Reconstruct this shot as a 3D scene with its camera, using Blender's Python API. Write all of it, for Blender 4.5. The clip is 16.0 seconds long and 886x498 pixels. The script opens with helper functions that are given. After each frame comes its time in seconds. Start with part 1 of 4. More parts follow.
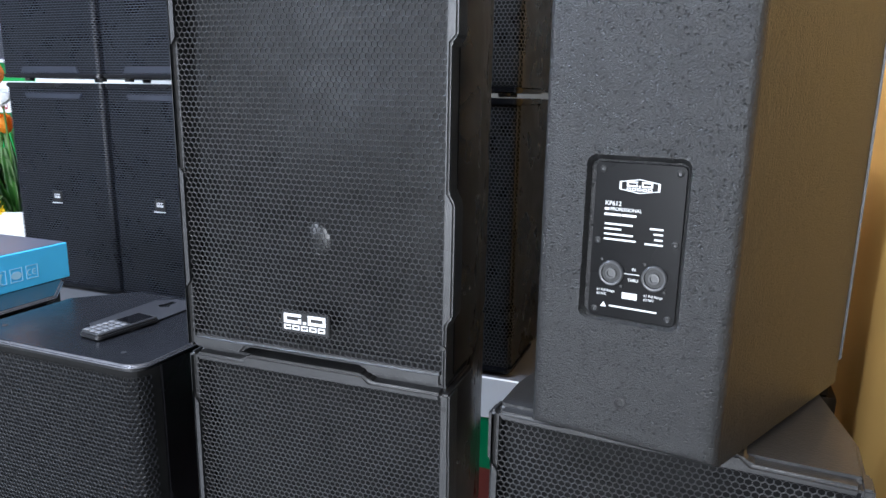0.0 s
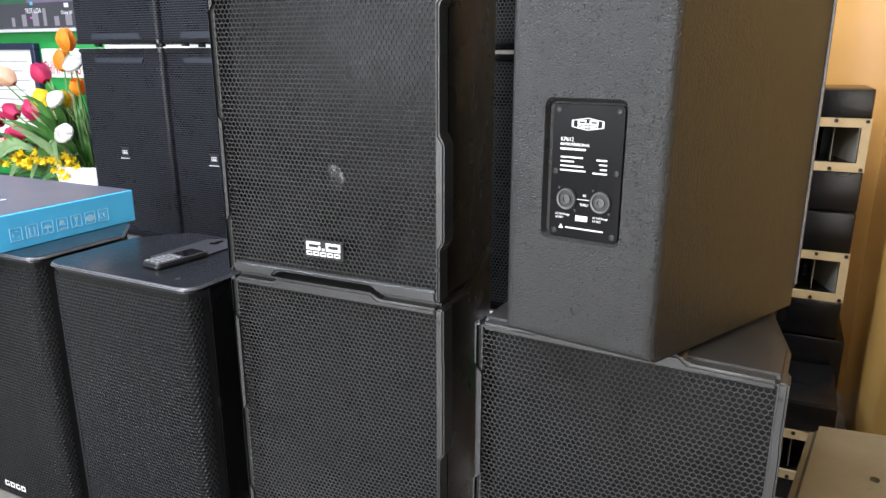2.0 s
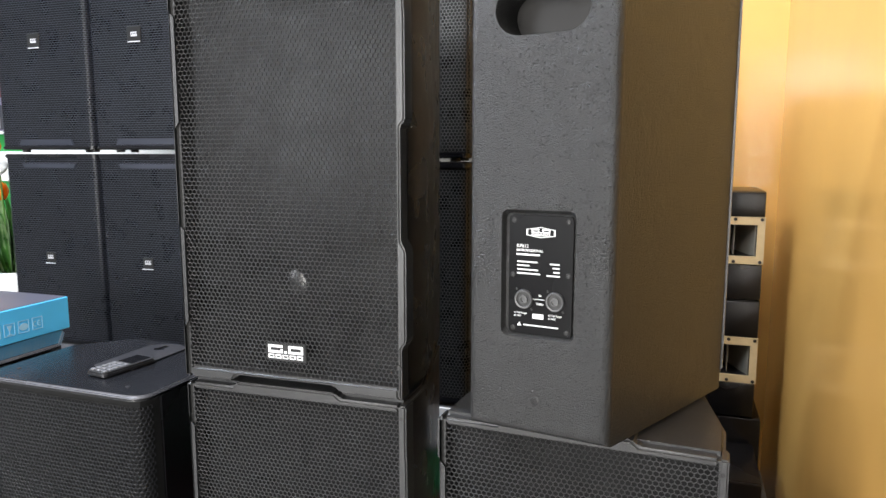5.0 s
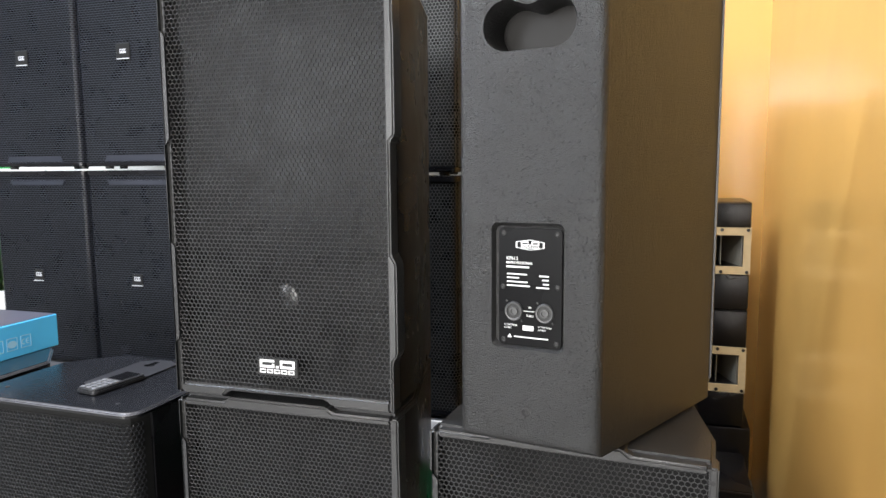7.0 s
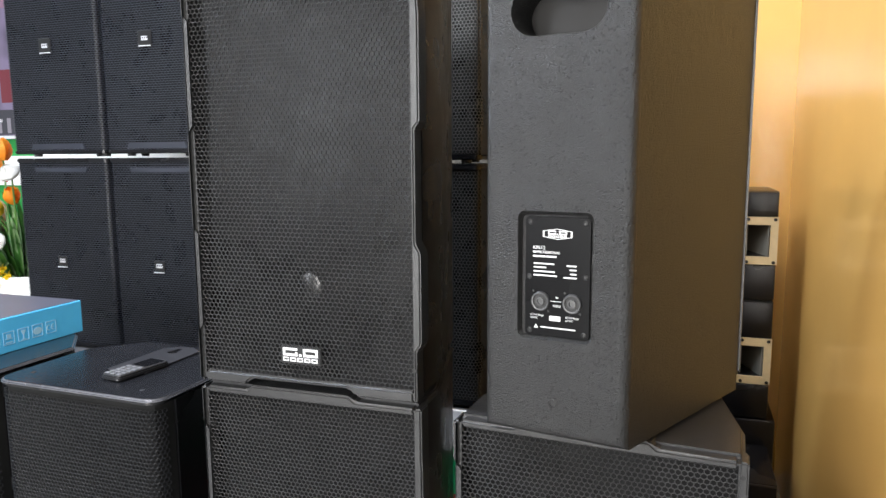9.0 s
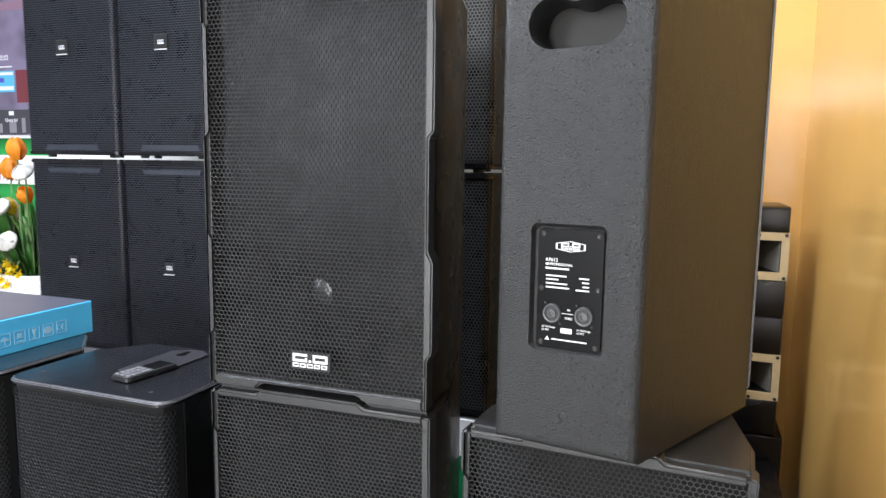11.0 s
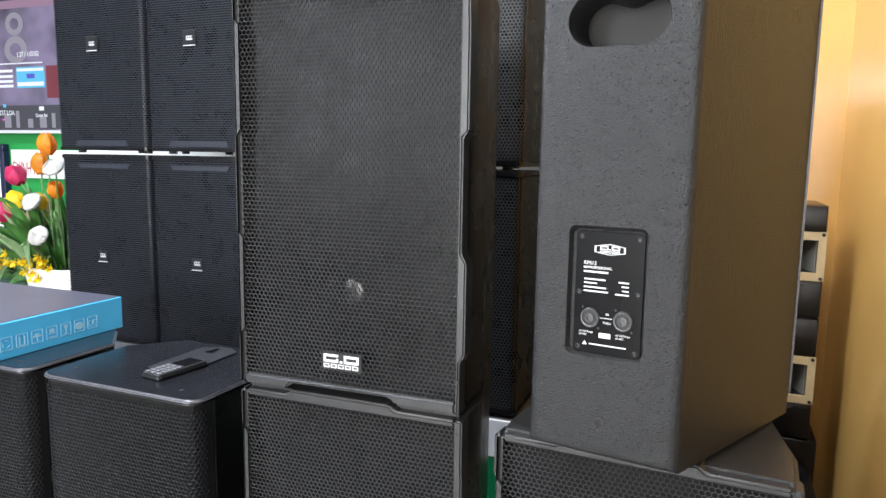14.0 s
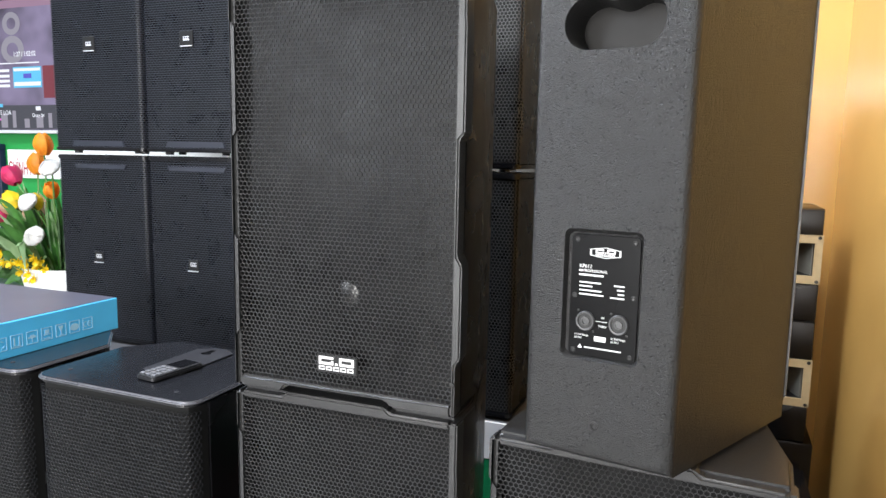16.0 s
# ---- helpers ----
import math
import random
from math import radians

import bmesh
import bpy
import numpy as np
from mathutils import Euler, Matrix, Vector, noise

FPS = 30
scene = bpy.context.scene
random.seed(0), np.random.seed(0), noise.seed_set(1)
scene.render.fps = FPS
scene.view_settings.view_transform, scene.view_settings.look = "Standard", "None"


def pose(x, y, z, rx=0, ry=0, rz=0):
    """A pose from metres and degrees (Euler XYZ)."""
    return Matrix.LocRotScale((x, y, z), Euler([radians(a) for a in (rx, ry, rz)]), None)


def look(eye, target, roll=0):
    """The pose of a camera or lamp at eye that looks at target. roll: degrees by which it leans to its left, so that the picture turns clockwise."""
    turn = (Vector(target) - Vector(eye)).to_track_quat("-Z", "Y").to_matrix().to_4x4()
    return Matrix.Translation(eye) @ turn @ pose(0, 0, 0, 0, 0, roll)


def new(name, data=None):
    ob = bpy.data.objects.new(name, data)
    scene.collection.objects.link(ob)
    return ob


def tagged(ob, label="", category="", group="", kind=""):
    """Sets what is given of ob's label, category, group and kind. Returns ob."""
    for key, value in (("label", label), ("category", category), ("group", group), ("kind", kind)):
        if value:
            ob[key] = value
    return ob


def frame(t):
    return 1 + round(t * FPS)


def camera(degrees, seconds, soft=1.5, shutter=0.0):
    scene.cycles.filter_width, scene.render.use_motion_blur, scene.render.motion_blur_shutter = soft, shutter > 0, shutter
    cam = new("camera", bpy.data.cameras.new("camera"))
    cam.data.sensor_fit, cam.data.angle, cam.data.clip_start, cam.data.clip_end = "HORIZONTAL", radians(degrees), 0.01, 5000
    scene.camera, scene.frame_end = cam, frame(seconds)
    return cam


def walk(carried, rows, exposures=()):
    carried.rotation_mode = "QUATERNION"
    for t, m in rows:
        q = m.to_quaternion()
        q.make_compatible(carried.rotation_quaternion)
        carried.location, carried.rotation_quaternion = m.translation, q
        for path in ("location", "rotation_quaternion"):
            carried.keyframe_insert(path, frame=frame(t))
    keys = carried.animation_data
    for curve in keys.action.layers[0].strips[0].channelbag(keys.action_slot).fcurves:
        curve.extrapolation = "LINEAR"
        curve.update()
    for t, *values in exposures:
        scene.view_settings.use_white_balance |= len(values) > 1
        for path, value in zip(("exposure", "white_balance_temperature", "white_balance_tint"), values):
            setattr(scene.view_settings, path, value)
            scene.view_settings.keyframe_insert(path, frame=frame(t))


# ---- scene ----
cam = camera(65.2, 16.0, 1.5)
PATH = [
    (0, (-0.012, -0.006, 0.987), (-0.709, 1.818, 0.555), 1.0),
    (0.5, (0.004, -0.113, 0.983), (-0.77, 1.665, 0.498), 0.0),
    (1, (0.037, -0.094, 0.979), (-0.75, 1.669, 0.458), 0.1),
    (1.5, (0.121, -0.077, 0.973), (-0.708, 1.66, 0.428), 0.2),
    (2, (0.121, -0.101, 0.979), (-0.722, 1.632, 0.444), -0.0),
    (2.5, (0.095, -0.128, 0.981), (-0.646, 1.656, 0.463), 0.3),
    (3, (0.074, -0.131, 0.998), (-0.645, 1.669, 0.506), 0.4),
    (3.5, (0.064, -0.153, 1.015), (-0.67, 1.673, 0.66), -0.4),
    (4, (0.076, -0.17, 1.002), (-0.597, 1.686, 0.682), 0.5),
    (4.5, (0.077, -0.183, 1.009), (-0.585, 1.682, 0.72), 0.2),
    (5, (0.088, -0.185, 1.004), (-0.551, 1.691, 0.732), 0.0),
    (7.5, (0.09, -0.194, 1.005), (-0.52, 1.696, 0.773), -0.4),
    (8, (0.079, -0.193, 1.005), (-0.545, 1.691, 0.76), 0.4),
    (8.5, (0.076, -0.185, 1.004), (-0.58, 1.685, 0.734), -0.5),
    (11, (0.069, -0.19, 1.008), (-0.607, 1.676, 0.761), 0.8),
    (11.5, (0.06, -0.182, 1.006), (-0.658, 1.666, 0.737), 0.1),
    (12, (0.059, -0.181, 1.016), (-0.707, 1.649, 0.758), -0.2),
    (12.5, (0.061, -0.182, 1.017), (-0.719, 1.644, 0.784), -0.5),
    (13, (0.057, -0.188, 1.027), (-0.683, 1.658, 0.812), 1.4),
    (13.5, (0.049, -0.185, 1.017), (-0.684, 1.66, 0.774), 0.6),
    (14, (0.046, -0.181, 1.016), (-0.685, 1.662, 0.75), 0.9),
    (14.5, (0.049, -0.182, 1.019), (-0.653, 1.672, 0.754), 1.4),
    (15, (0.048, -0.174, 1.016), (-0.646, 1.682, 0.746), 1.4),
    (15.5, (0.049, -0.174, 1.015), (-0.652, 1.679, 0.745), 1.1),
    (16, (0.048, -0.178, 1.018), (-0.677, 1.667, 0.755), 1.1),
]
# seconds, stops, kelvin, tint
WHITE = [(0, -0.08, 5650, 10), (1.0, -0.03, 5700, 10), (1.5, 0.05, 6050, 10), (2.5, 0.1, 6300, 10), (4.0, 0.06, 6350, 10), (5.0, 0.0, 6450, 10), (8.5, -0.11, 6420, 10), (11.0, -0.1, 6240, 10), (13.0, -0.1, 6220, 10), (16.0, -0.02, 6320, 10)]
walk(cam, [(t, look(eye, target, roll)) for t, eye, target, roll in PATH], WHITE)

# ---- world and light ----
world = bpy.data.worlds.new("world")
scene.world = world
world.use_nodes = True
world.node_tree.nodes["Background"].inputs[0].default_value = (0.6, 0.7, 0.9, 1)
world.node_tree.nodes["Background"].inputs[1].default_value = 0.05


def area(name, at, target, w, h, watts, colour):
    d = bpy.data.lights.new(name, "AREA")
    d.shape, d.size, d.size_y, d.energy, d.color = "RECTANGLE", w, h, watts, colour
    ob = new(name, d)
    ob.matrix_world = look(at, target)
    return ob


COOL, WARM = (0.70, 0.82, 1.0), (1.0, 0.92, 0.78)
area("unseen_ceiling_light", (-1.9, 0.40, 2.66), (-1.9, 0.40, 0), 1.2, 0.12, 74, COOL)
area("unseen_ceiling_light", (-0.75, -0.5, 2.66), (-0.75, -0.5, 0), 1.2, 0.12, 40, (1.0, 0.96, 0.92))
# unseen daylight source, assumed behind the camera and placed for sheen on the fronts
area("unseen_daylight_fill", (-2.2, -3.15, 1.55), (-0.5, 0.7, 1.1), 1.6, 1.7, 190, (0.94, 0.96, 1.0))
# unseen fill added behind the camera to brighten the lower yellow wall
area("unseen_wall_fill", (-0.75, -3.15, 0.95), (0.3, 1.3, 0.7), 0.9, 1.8, 215, (1.0, 0.97, 0.92))
# square overhead fill, added to brighten the yellow wall and the banner
area("unseen_ceiling_light", (-0.80, 1.05, 2.66), (-0.80, 1.05, 0), 0.6, 0.6, 32, (0.97, 0.97, 1.0))


# ---- materials ----
def material(name, colour, rough=0.5, metal=0.0, noise=0.0, scale=40.0, bump=0.0, bump_scale=200.0, spec=0.5, lift=0.002, coat=0.0):
    m = bpy.data.materials.new(name)
    m.use_nodes = True
    nt = m.node_tree
    b = nt.nodes["Principled BSDF"]
    b.inputs["Base Color"].default_value = (*colour, 1)
    b.inputs["Roughness"].default_value = rough
    b.inputs["Metallic"].default_value = metal
    b.inputs["Specular IOR Level"].default_value = spec
    b.inputs["Coat Weight"].default_value = coat
    b.inputs["Coat Roughness"].default_value = 0.24
    co = nt.nodes.new("ShaderNodeTexCoord")
    if noise:
        n = nt.nodes.new("ShaderNodeTexNoise")
        n.inputs["Scale"].default_value, n.inputs["Detail"].default_value = scale, 6
        nt.links.new(co.outputs["Object"], n.inputs["Vector"])
        big = nt.nodes.new("ShaderNodeTexNoise")
        big.inputs["Scale"].default_value, big.inputs["Detail"].default_value = scale * 0.12, 3
        nt.links.new(co.outputs["Object"], big.inputs["Vector"])
        add = nt.nodes.new("ShaderNodeMath")
        add.operation = "ADD"
        nt.links.new(n.outputs["Fac"], add.inputs[0])
        nt.links.new(big.outputs["Fac"], add.inputs[1])
        mr = nt.nodes.new("ShaderNodeMapRange")
        mr.inputs[1].default_value, mr.inputs[2].default_value = 0.6, 1.4
        mr.inputs[3].default_value, mr.inputs[4].default_value = 1 - noise, 1 + noise
        nt.links.new(add.outputs[0], mr.inputs[0])
        mul = nt.nodes.new("ShaderNodeVectorMath")
        mul.operation = "SCALE"
        mul.inputs[0].default_value = colour
        nt.links.new(mr.outputs[0], mul.inputs["Scale"])
        nt.links.new(mul.outputs[0], b.inputs["Base Color"])
        rr = nt.nodes.new("ShaderNodeMapRange")
        rr.inputs[1].default_value, rr.inputs[2].default_value = 0.3, 0.7
        rr.inputs[3].default_value, rr.inputs[4].default_value = rough - 0.06, rough + 0.06
        nt.links.new(big.outputs["Fac"], rr.inputs[0])
        nt.links.new(rr.outputs[0], b.inputs["Roughness"])
    if bump:
        n2 = nt.nodes.new("ShaderNodeTexNoise")
        n2.inputs["Scale"].default_value, n2.inputs["Detail"].default_value = bump_scale, 3
        nt.links.new(co.outputs["Object"], n2.inputs["Vector"])
        bp = nt.nodes.new("ShaderNodeBump")
        bp.inputs["Strength"].default_value, bp.inputs["Distance"].default_value = bump, lift
        nt.links.new(n2.outputs["Fac"], bp.inputs["Height"])
        nt.links.new(bp.outputs["Normal"], b.inputs["Normal"])
    return m


def glow(name, colour, strength, vary=0.0):
    m = bpy.data.materials.new(name)
    m.use_nodes = True
    b = m.node_tree.nodes["Principled BSDF"]
    b.inputs["Base Color"].default_value = (0.01, 0.01, 0.01, 1)
    b.inputs["Emission Color"].default_value = (*colour, 1)
    b.inputs["Emission Strength"].default_value = strength
    b.inputs["Roughness"].default_value = 0.25
    if vary:
        nt = m.node_tree
        co, n, mr = nt.nodes.new("ShaderNodeTexCoord"), nt.nodes.new("ShaderNodeTexNoise"), nt.nodes.new("ShaderNodeMapRange")
        n.inputs["Scale"].default_value, n.inputs["Detail"].default_value = 5.0, 2
        mr.inputs[1].default_value, mr.inputs[2].default_value = 0.35, 0.65
        mr.inputs[3].default_value, mr.inputs[4].default_value = strength * (1 - vary), strength * (1 + vary)
        nt.links.new(co.outputs["Object"], n.inputs["Vector"])
        nt.links.new(n.outputs["Fac"], mr.inputs[0])
        nt.links.new(mr.outputs[0], b.inputs["Emission Strength"])
    return m


def spatter_paint(name, colour, rough):
    """Sprayed cabinet coating: raised droplets, pits with shade put into their colour, and a slightly uneven tone."""
    m = material(name, colour, rough, noise=0.25, scale=30)
    nt = m.node_tree
    b = nt.nodes["Principled BSDF"]
    for link in list(b.inputs["Roughness"].links):
        nt.links.remove(link)
    co = nt.nodes.new("ShaderNodeTexCoord")
    def field(scale, detail, lo, hi):
        n = nt.nodes.new("ShaderNodeTexNoise")
        n.inputs["Scale"].default_value, n.inputs["Detail"].default_value = scale, detail
        nt.links.new(co.outputs["Object"], n.inputs["Vector"])
        mr = nt.nodes.new("ShaderNodeMapRange")
        mr.inputs[1].default_value, mr.inputs[2].default_value = lo, hi
        nt.links.new(n.outputs["Fac"], mr.inputs[0])
        return mr.outputs[0]
    drops, fine, wave = field(520, 2, 0.35, 0.70), field(1300, 1, 0.35, 0.65), field(60, 2, 0.3, 0.7)
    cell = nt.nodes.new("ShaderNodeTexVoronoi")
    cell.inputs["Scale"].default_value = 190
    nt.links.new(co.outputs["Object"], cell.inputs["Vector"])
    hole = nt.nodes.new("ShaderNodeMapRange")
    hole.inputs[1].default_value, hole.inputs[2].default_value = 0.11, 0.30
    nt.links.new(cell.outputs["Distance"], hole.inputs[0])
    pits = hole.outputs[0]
    def blend(a, k, b_in):
        n = nt.nodes.new("ShaderNodeMath")
        n.operation = "MULTIPLY_ADD"
        nt.links.new(a, n.inputs[0])
        n.inputs[1].default_value = k
        nt.links.new(b_in, n.inputs[2])
        return n
    low = blend(fine, 0.35, blend(drops, 0.6, blend(wave, 0.5, pits).outputs[0]).outputs[0])
    bp = nt.nodes.new("ShaderNodeBump")
    bp.inputs["Strength"].default_value, bp.inputs["Distance"].default_value = 1.0, 0.0009
    nt.links.new(low.outputs[0], bp.inputs["Height"])
    nt.links.new(bp.outputs["Normal"], b.inputs["Normal"])
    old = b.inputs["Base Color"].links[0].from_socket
    # shade inside the pits, multiplied into the base colour
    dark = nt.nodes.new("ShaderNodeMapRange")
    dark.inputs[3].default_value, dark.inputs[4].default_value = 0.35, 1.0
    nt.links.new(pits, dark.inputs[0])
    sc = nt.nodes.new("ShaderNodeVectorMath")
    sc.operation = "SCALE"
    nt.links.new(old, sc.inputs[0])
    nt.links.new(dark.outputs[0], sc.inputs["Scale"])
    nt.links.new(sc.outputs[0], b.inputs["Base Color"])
    return m


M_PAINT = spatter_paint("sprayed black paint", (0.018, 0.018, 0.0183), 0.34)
M_PAINT.node_tree.nodes["Principled BSDF"].inputs["Specular IOR Level"].default_value = 0.55
M_INSIDE = material("smooth dark plastic", (0.018, 0.017, 0.0165), 0.5, noise=0.15, scale=25, spec=0.2)
M_CAB = material("matt black cabinet paint", (0.006, 0.006, 0.0063), 0.3, noise=0.3, scale=120, bump=0.08, bump_scale=420, spec=0.14)
M_SMOOTH = material("matt black lacquer", (0.006, 0.006, 0.0072), 0.26, noise=0.2, scale=30, bump=0.15, bump_scale=300, spec=0.3)
M_TOP = material("satin black top", (0.012, 0.0125, 0.015), 0.22, noise=0.25, scale=14, bump=0.1, bump_scale=300, spec=0.6)
M_BUMPER = material("moulded black plastic", (0.034, 0.034, 0.035), 0.32, noise=0.2, scale=40, bump=0.3, bump_scale=420, spec=0.4)
M_GRILLE = material("powder coated steel grille", (0.056, 0.056, 0.0575), 0.42, noise=0.25, scale=25, spec=0.35)
M_GRILLE_FINE = material("fine black steel grille", (0.017, 0.0195, 0.029), 0.42, noise=0.2, scale=15)
M_GRILLE_DARK = material("dark steel grille", (0.009, 0.0095, 0.0115), 0.36, noise=0.25, scale=25, spec=0.22)
M_BAFFLE = material("painted baffle", (0.009, 0.009, 0.0095), 0.5, noise=0.3, scale=40)
M_FOAM = material("black foam", (0.004, 0.004, 0.004), 0.95, noise=0.3, scale=60)
M_CONE = material("glossy cone", (0.010, 0.010, 0.0105), 0.24, noise=0.3, scale=30, coat=0.0, spec=0.30)
M_CHROME = material("bright metal", (0.75, 0.75, 0.74), 0.3, 1.0)
M_DARKMETAL = material("dark screw metal", (0.04, 0.04, 0.04), 0.4, 0.8)
M_WHITE = material("white print", (0.82, 0.82, 0.82), 0.5)
M_DULL = material("dull white print", (0.48, 0.48, 0.50), 0.5)
M_BADGE = material("badge black", (0.01, 0.01, 0.01), 0.3)
M_PLATE = material("connector plate", (0.005, 0.005, 0.0055), 0.28, noise=0.2, scale=30, spec=0.10)
M_CONN = material("connector plastic", (0.055, 0.055, 0.057), 0.35)
M_CONN_DARK = material("connector cavity", (0.006, 0.006, 0.006), 0.5)
M_GAP = material("dark seam", (0.004, 0.004, 0.004), 0.8)
M_YELLOW = material("glossy yellow wall paint", (0.77, 0.445, 0.118), 0.5, coat=1.0, noise=0.06, scale=6, bump=0.04, bump_scale=9)
M_YELLOW.node_tree.nodes["Principled BSDF"].inputs["Coat Roughness"].default_value = 0.22
M_GLOSS = material("glossy yellow panel", (0.77, 0.445, 0.118), 0.45, coat=1.0, noise=0.06, scale=6, bump=0.03, bump_scale=7)
M_GLOSS.node_tree.nodes["Principled BSDF"].inputs["Coat Roughness"].default_value = 0.13
M_CREAM = material("cream plastic frame", (0.62, 0.50, 0.30), 0.4, noise=0.1, scale=50)
M_HORN = material("pale grey horn tone", (0.20, 0.19, 0.165), 0.35, noise=0.15, scale=30)
M_OLIVE = material("grey beige cabinet paint", (0.15, 0.13, 0.085), 0.5, noise=0.15, scale=40, bump=0.3, bump_scale=300)
M_GREEN = material("green wall panel", (0.02, 0.30, 0.06), 0.5, noise=0.08, scale=5)
M_WALL = material("pale wall paint", (0.36, 0.36, 0.35), 0.8, noise=0.04, scale=6, bump=0.1, bump_scale=60)
# tone chosen so hidden walls put no bright reflections on cabinet sides
M_DIM = material("wall darkened against reflections", (0.11, 0.107, 0.095), 0.85, noise=0.1, scale=8)
M_CEIL = material("white ceiling paint", (0.78, 0.78, 0.77), 0.9, noise=0.03, scale=4)
M_FLOOR = material("grey floor tile", (0.30, 0.29, 0.27), 0.3, noise=0.12, scale=8)
M_BANNER_W = material("banner white", (0.85, 0.85, 0.85), 0.55)
M_BANNER_G = material("banner green", (0.0, 0.21, 0.07), 0.5)
M_BANNER_R = material("banner red", (0.16, 0.022, 0.012), 0.55)
M_PLATFORM = material("grey platform cloth", (0.075, 0.075, 0.08), 0.6, noise=0.15, scale=20)
M_PAPER = material("white paper", (0.85, 0.85, 0.83), 0.7, noise=0.03, scale=10)
M_REDINK = material("red ink", (0.35, 0.02, 0.03), 0.6)
M_GREYINK = material("grey ink", (0.35, 0.36, 0.38), 0.6)
M_NAVY = material("dark blue frame", (0.012, 0.016, 0.05), 0.35)
M_CARTON_TOP = material("dark printed carton", (0.095, 0.095, 0.125), 0.34, noise=0.12, scale=12)
M_CARTON_BLUE = material("blue printed carton", (0.09, 0.54, 0.95), 0.5, noise=0.08, scale=14)
M_CARTON_INK = material("pale carton ink", (0.36, 0.66, 0.88), 0.6)
M_PHONE = material("phone body", (0.03, 0.03, 0.032), 0.35)
M_PHONE_SIDE = material("phone metal rim", (0.05, 0.05, 0.053), 0.3, 0.6)
M_KEY = material("phone key", (0.17, 0.17, 0.18), 0.4)
M_SCREEN = material("phone screen glass", (0.005, 0.005, 0.006), 0.06)
M_SHEET = material("bare steel plate", (0.032, 0.032, 0.037), 0.45, 0.2, noise=0.15, scale=50)
# grey standing for the light caught along the top plates' rounded edge
M_EDGE_SHINE = material("painted edge highlight", (0.18, 0.18, 0.20), 0.30, 0.5, noise=0.3, scale=40)
M_POT = material("white woven pot", (0.75, 0.74, 0.72), 0.6, noise=0.25, scale=60, bump=0.6, bump_scale=120)
M_LEAF = material("leaf green", (0.07, 0.22, 0.035), 0.5, noise=0.4, scale=30)
M_LEAF_PALE = material("pale leaf", (0.28, 0.42, 0.20), 0.5, noise=0.3, scale=30)
M_STEM = material("stem green", (0.09, 0.20, 0.04), 0.5, noise=0.2, scale=40)
M_ORANGE = material("orange petal", (0.92, 0.36, 0.02), 0.5, noise=0.25, scale=40)
M_PINK = material("pink petal", (0.70, 0.04, 0.16), 0.5, noise=0.25, scale=40)
M_PEACH = material("peach petal", (0.88, 0.62, 0.44), 0.5, noise=0.2, scale=40)
M_PETAL_W = material("white petal", (0.88, 0.86, 0.82), 0.55, noise=0.1, scale=40)
M_YEL = material("yellow petal", (0.92, 0.70, 0.02), 0.5, noise=0.2, scale=60)
M_SILVER = material("silver bezel", (0.72, 0.73, 0.75), 0.35, 0.3)


# ---- building helpers ----
def prism(bm, pts, d0, d1, plane="xz"):
    """An extruded polygon: plane xz runs along y, plane xy along z, plane yz along x."""
    def place(u, v, d):
        return {"xz": (u, d, v), "xy": (u, v, d), "yz": (d, u, v)}[plane]
    a = [bm.verts.new(place(u, v, d0)) for u, v in pts]
    b = [bm.verts.new(place(u, v, d1)) for u, v in pts]
    n = len(pts)
    made = [bm.faces.new(a), bm.faces.new(b[::-1])]
    for i in range(n):
        made.append(bm.faces.new((a[i], b[i], b[(i + 1) % n], a[(i + 1) % n])))
    bmesh.ops.recalc_face_normals(bm, faces=made)
    return made


def block(bm, x0, x1, y0, y1, z0, z1, bevel=0.0, seg=2):
    made = prism(bm, [(x0, y0), (x1, y0), (x1, y1), (x0, y1)], z0, z1, "xy")
    if bevel:
        edges = list({e for f in made for e in f.edges})
        bmesh.ops.bevel(bm, geom=edges, offset=bevel, segments=seg, affect="EDGES", profile=0.6)
    return bm


def cut(bm, bevel, seg=2, angle=0.5):
    edges = [e for e in bm.edges if len(e.link_faces) == 2 and e.calc_face_angle(0) > angle]
    bmesh.ops.bevel(bm, geom=edges, offset=bevel, segments=seg, affect="EDGES", clamp_overlap=True)
    return bm


def tube(bm, pts, r0, r1, sides=6):
    rings = []
    for i, p in enumerate(pts):
        p = Vector(p)
        d = (Vector(pts[min(i + 1, len(pts) - 1)]) - Vector(pts[max(i - 1, 0)])).normalized()
        u = d.orthogonal().normalized()
        w = d.cross(u)
        r = r0 + (r1 - r0) * i / max(1, len(pts) - 1)
        rings.append([bm.verts.new(p + r * (math.cos(a) * u + math.sin(a) * w)) for a in [2 * math.pi * k / sides for k in range(sides)]])
    for a, b in zip(rings, rings[1:]):
        for k in range(sides):
            bm.faces.new((a[k], a[(k + 1) % sides], b[(k + 1) % sides], b[k]))
    bm.faces.new(rings[0][::-1])
    bm.faces.new(rings[-1])
    return bm


def lathe(bm, profile, sides=24, axis="z", at=(0, 0, 0)):
    """A turned shape from (radius, height) pairs."""
    def place(r, a, h):
        c, s = r * math.cos(a), r * math.sin(a)
        p = (c, s, h) if axis == "z" else (c, h, s)
        return Vector(p) + Vector(at)
    rings = [[bm.verts.new(place(max(r, 1e-4), 2 * math.pi * k / sides, h)) for k in range(sides)] for r, h in profile]
    made = []
    for a, b in zip(rings, rings[1:]):
        for k in range(sides):
            made.append(bm.faces.new((a[k], a[(k + 1) % sides], b[(k + 1) % sides], b[k])))
    made += [bm.faces.new(rings[0]), bm.faces.new(rings[-1])]
    bmesh.ops.recalc_face_normals(bm, faces=made)
    return bm


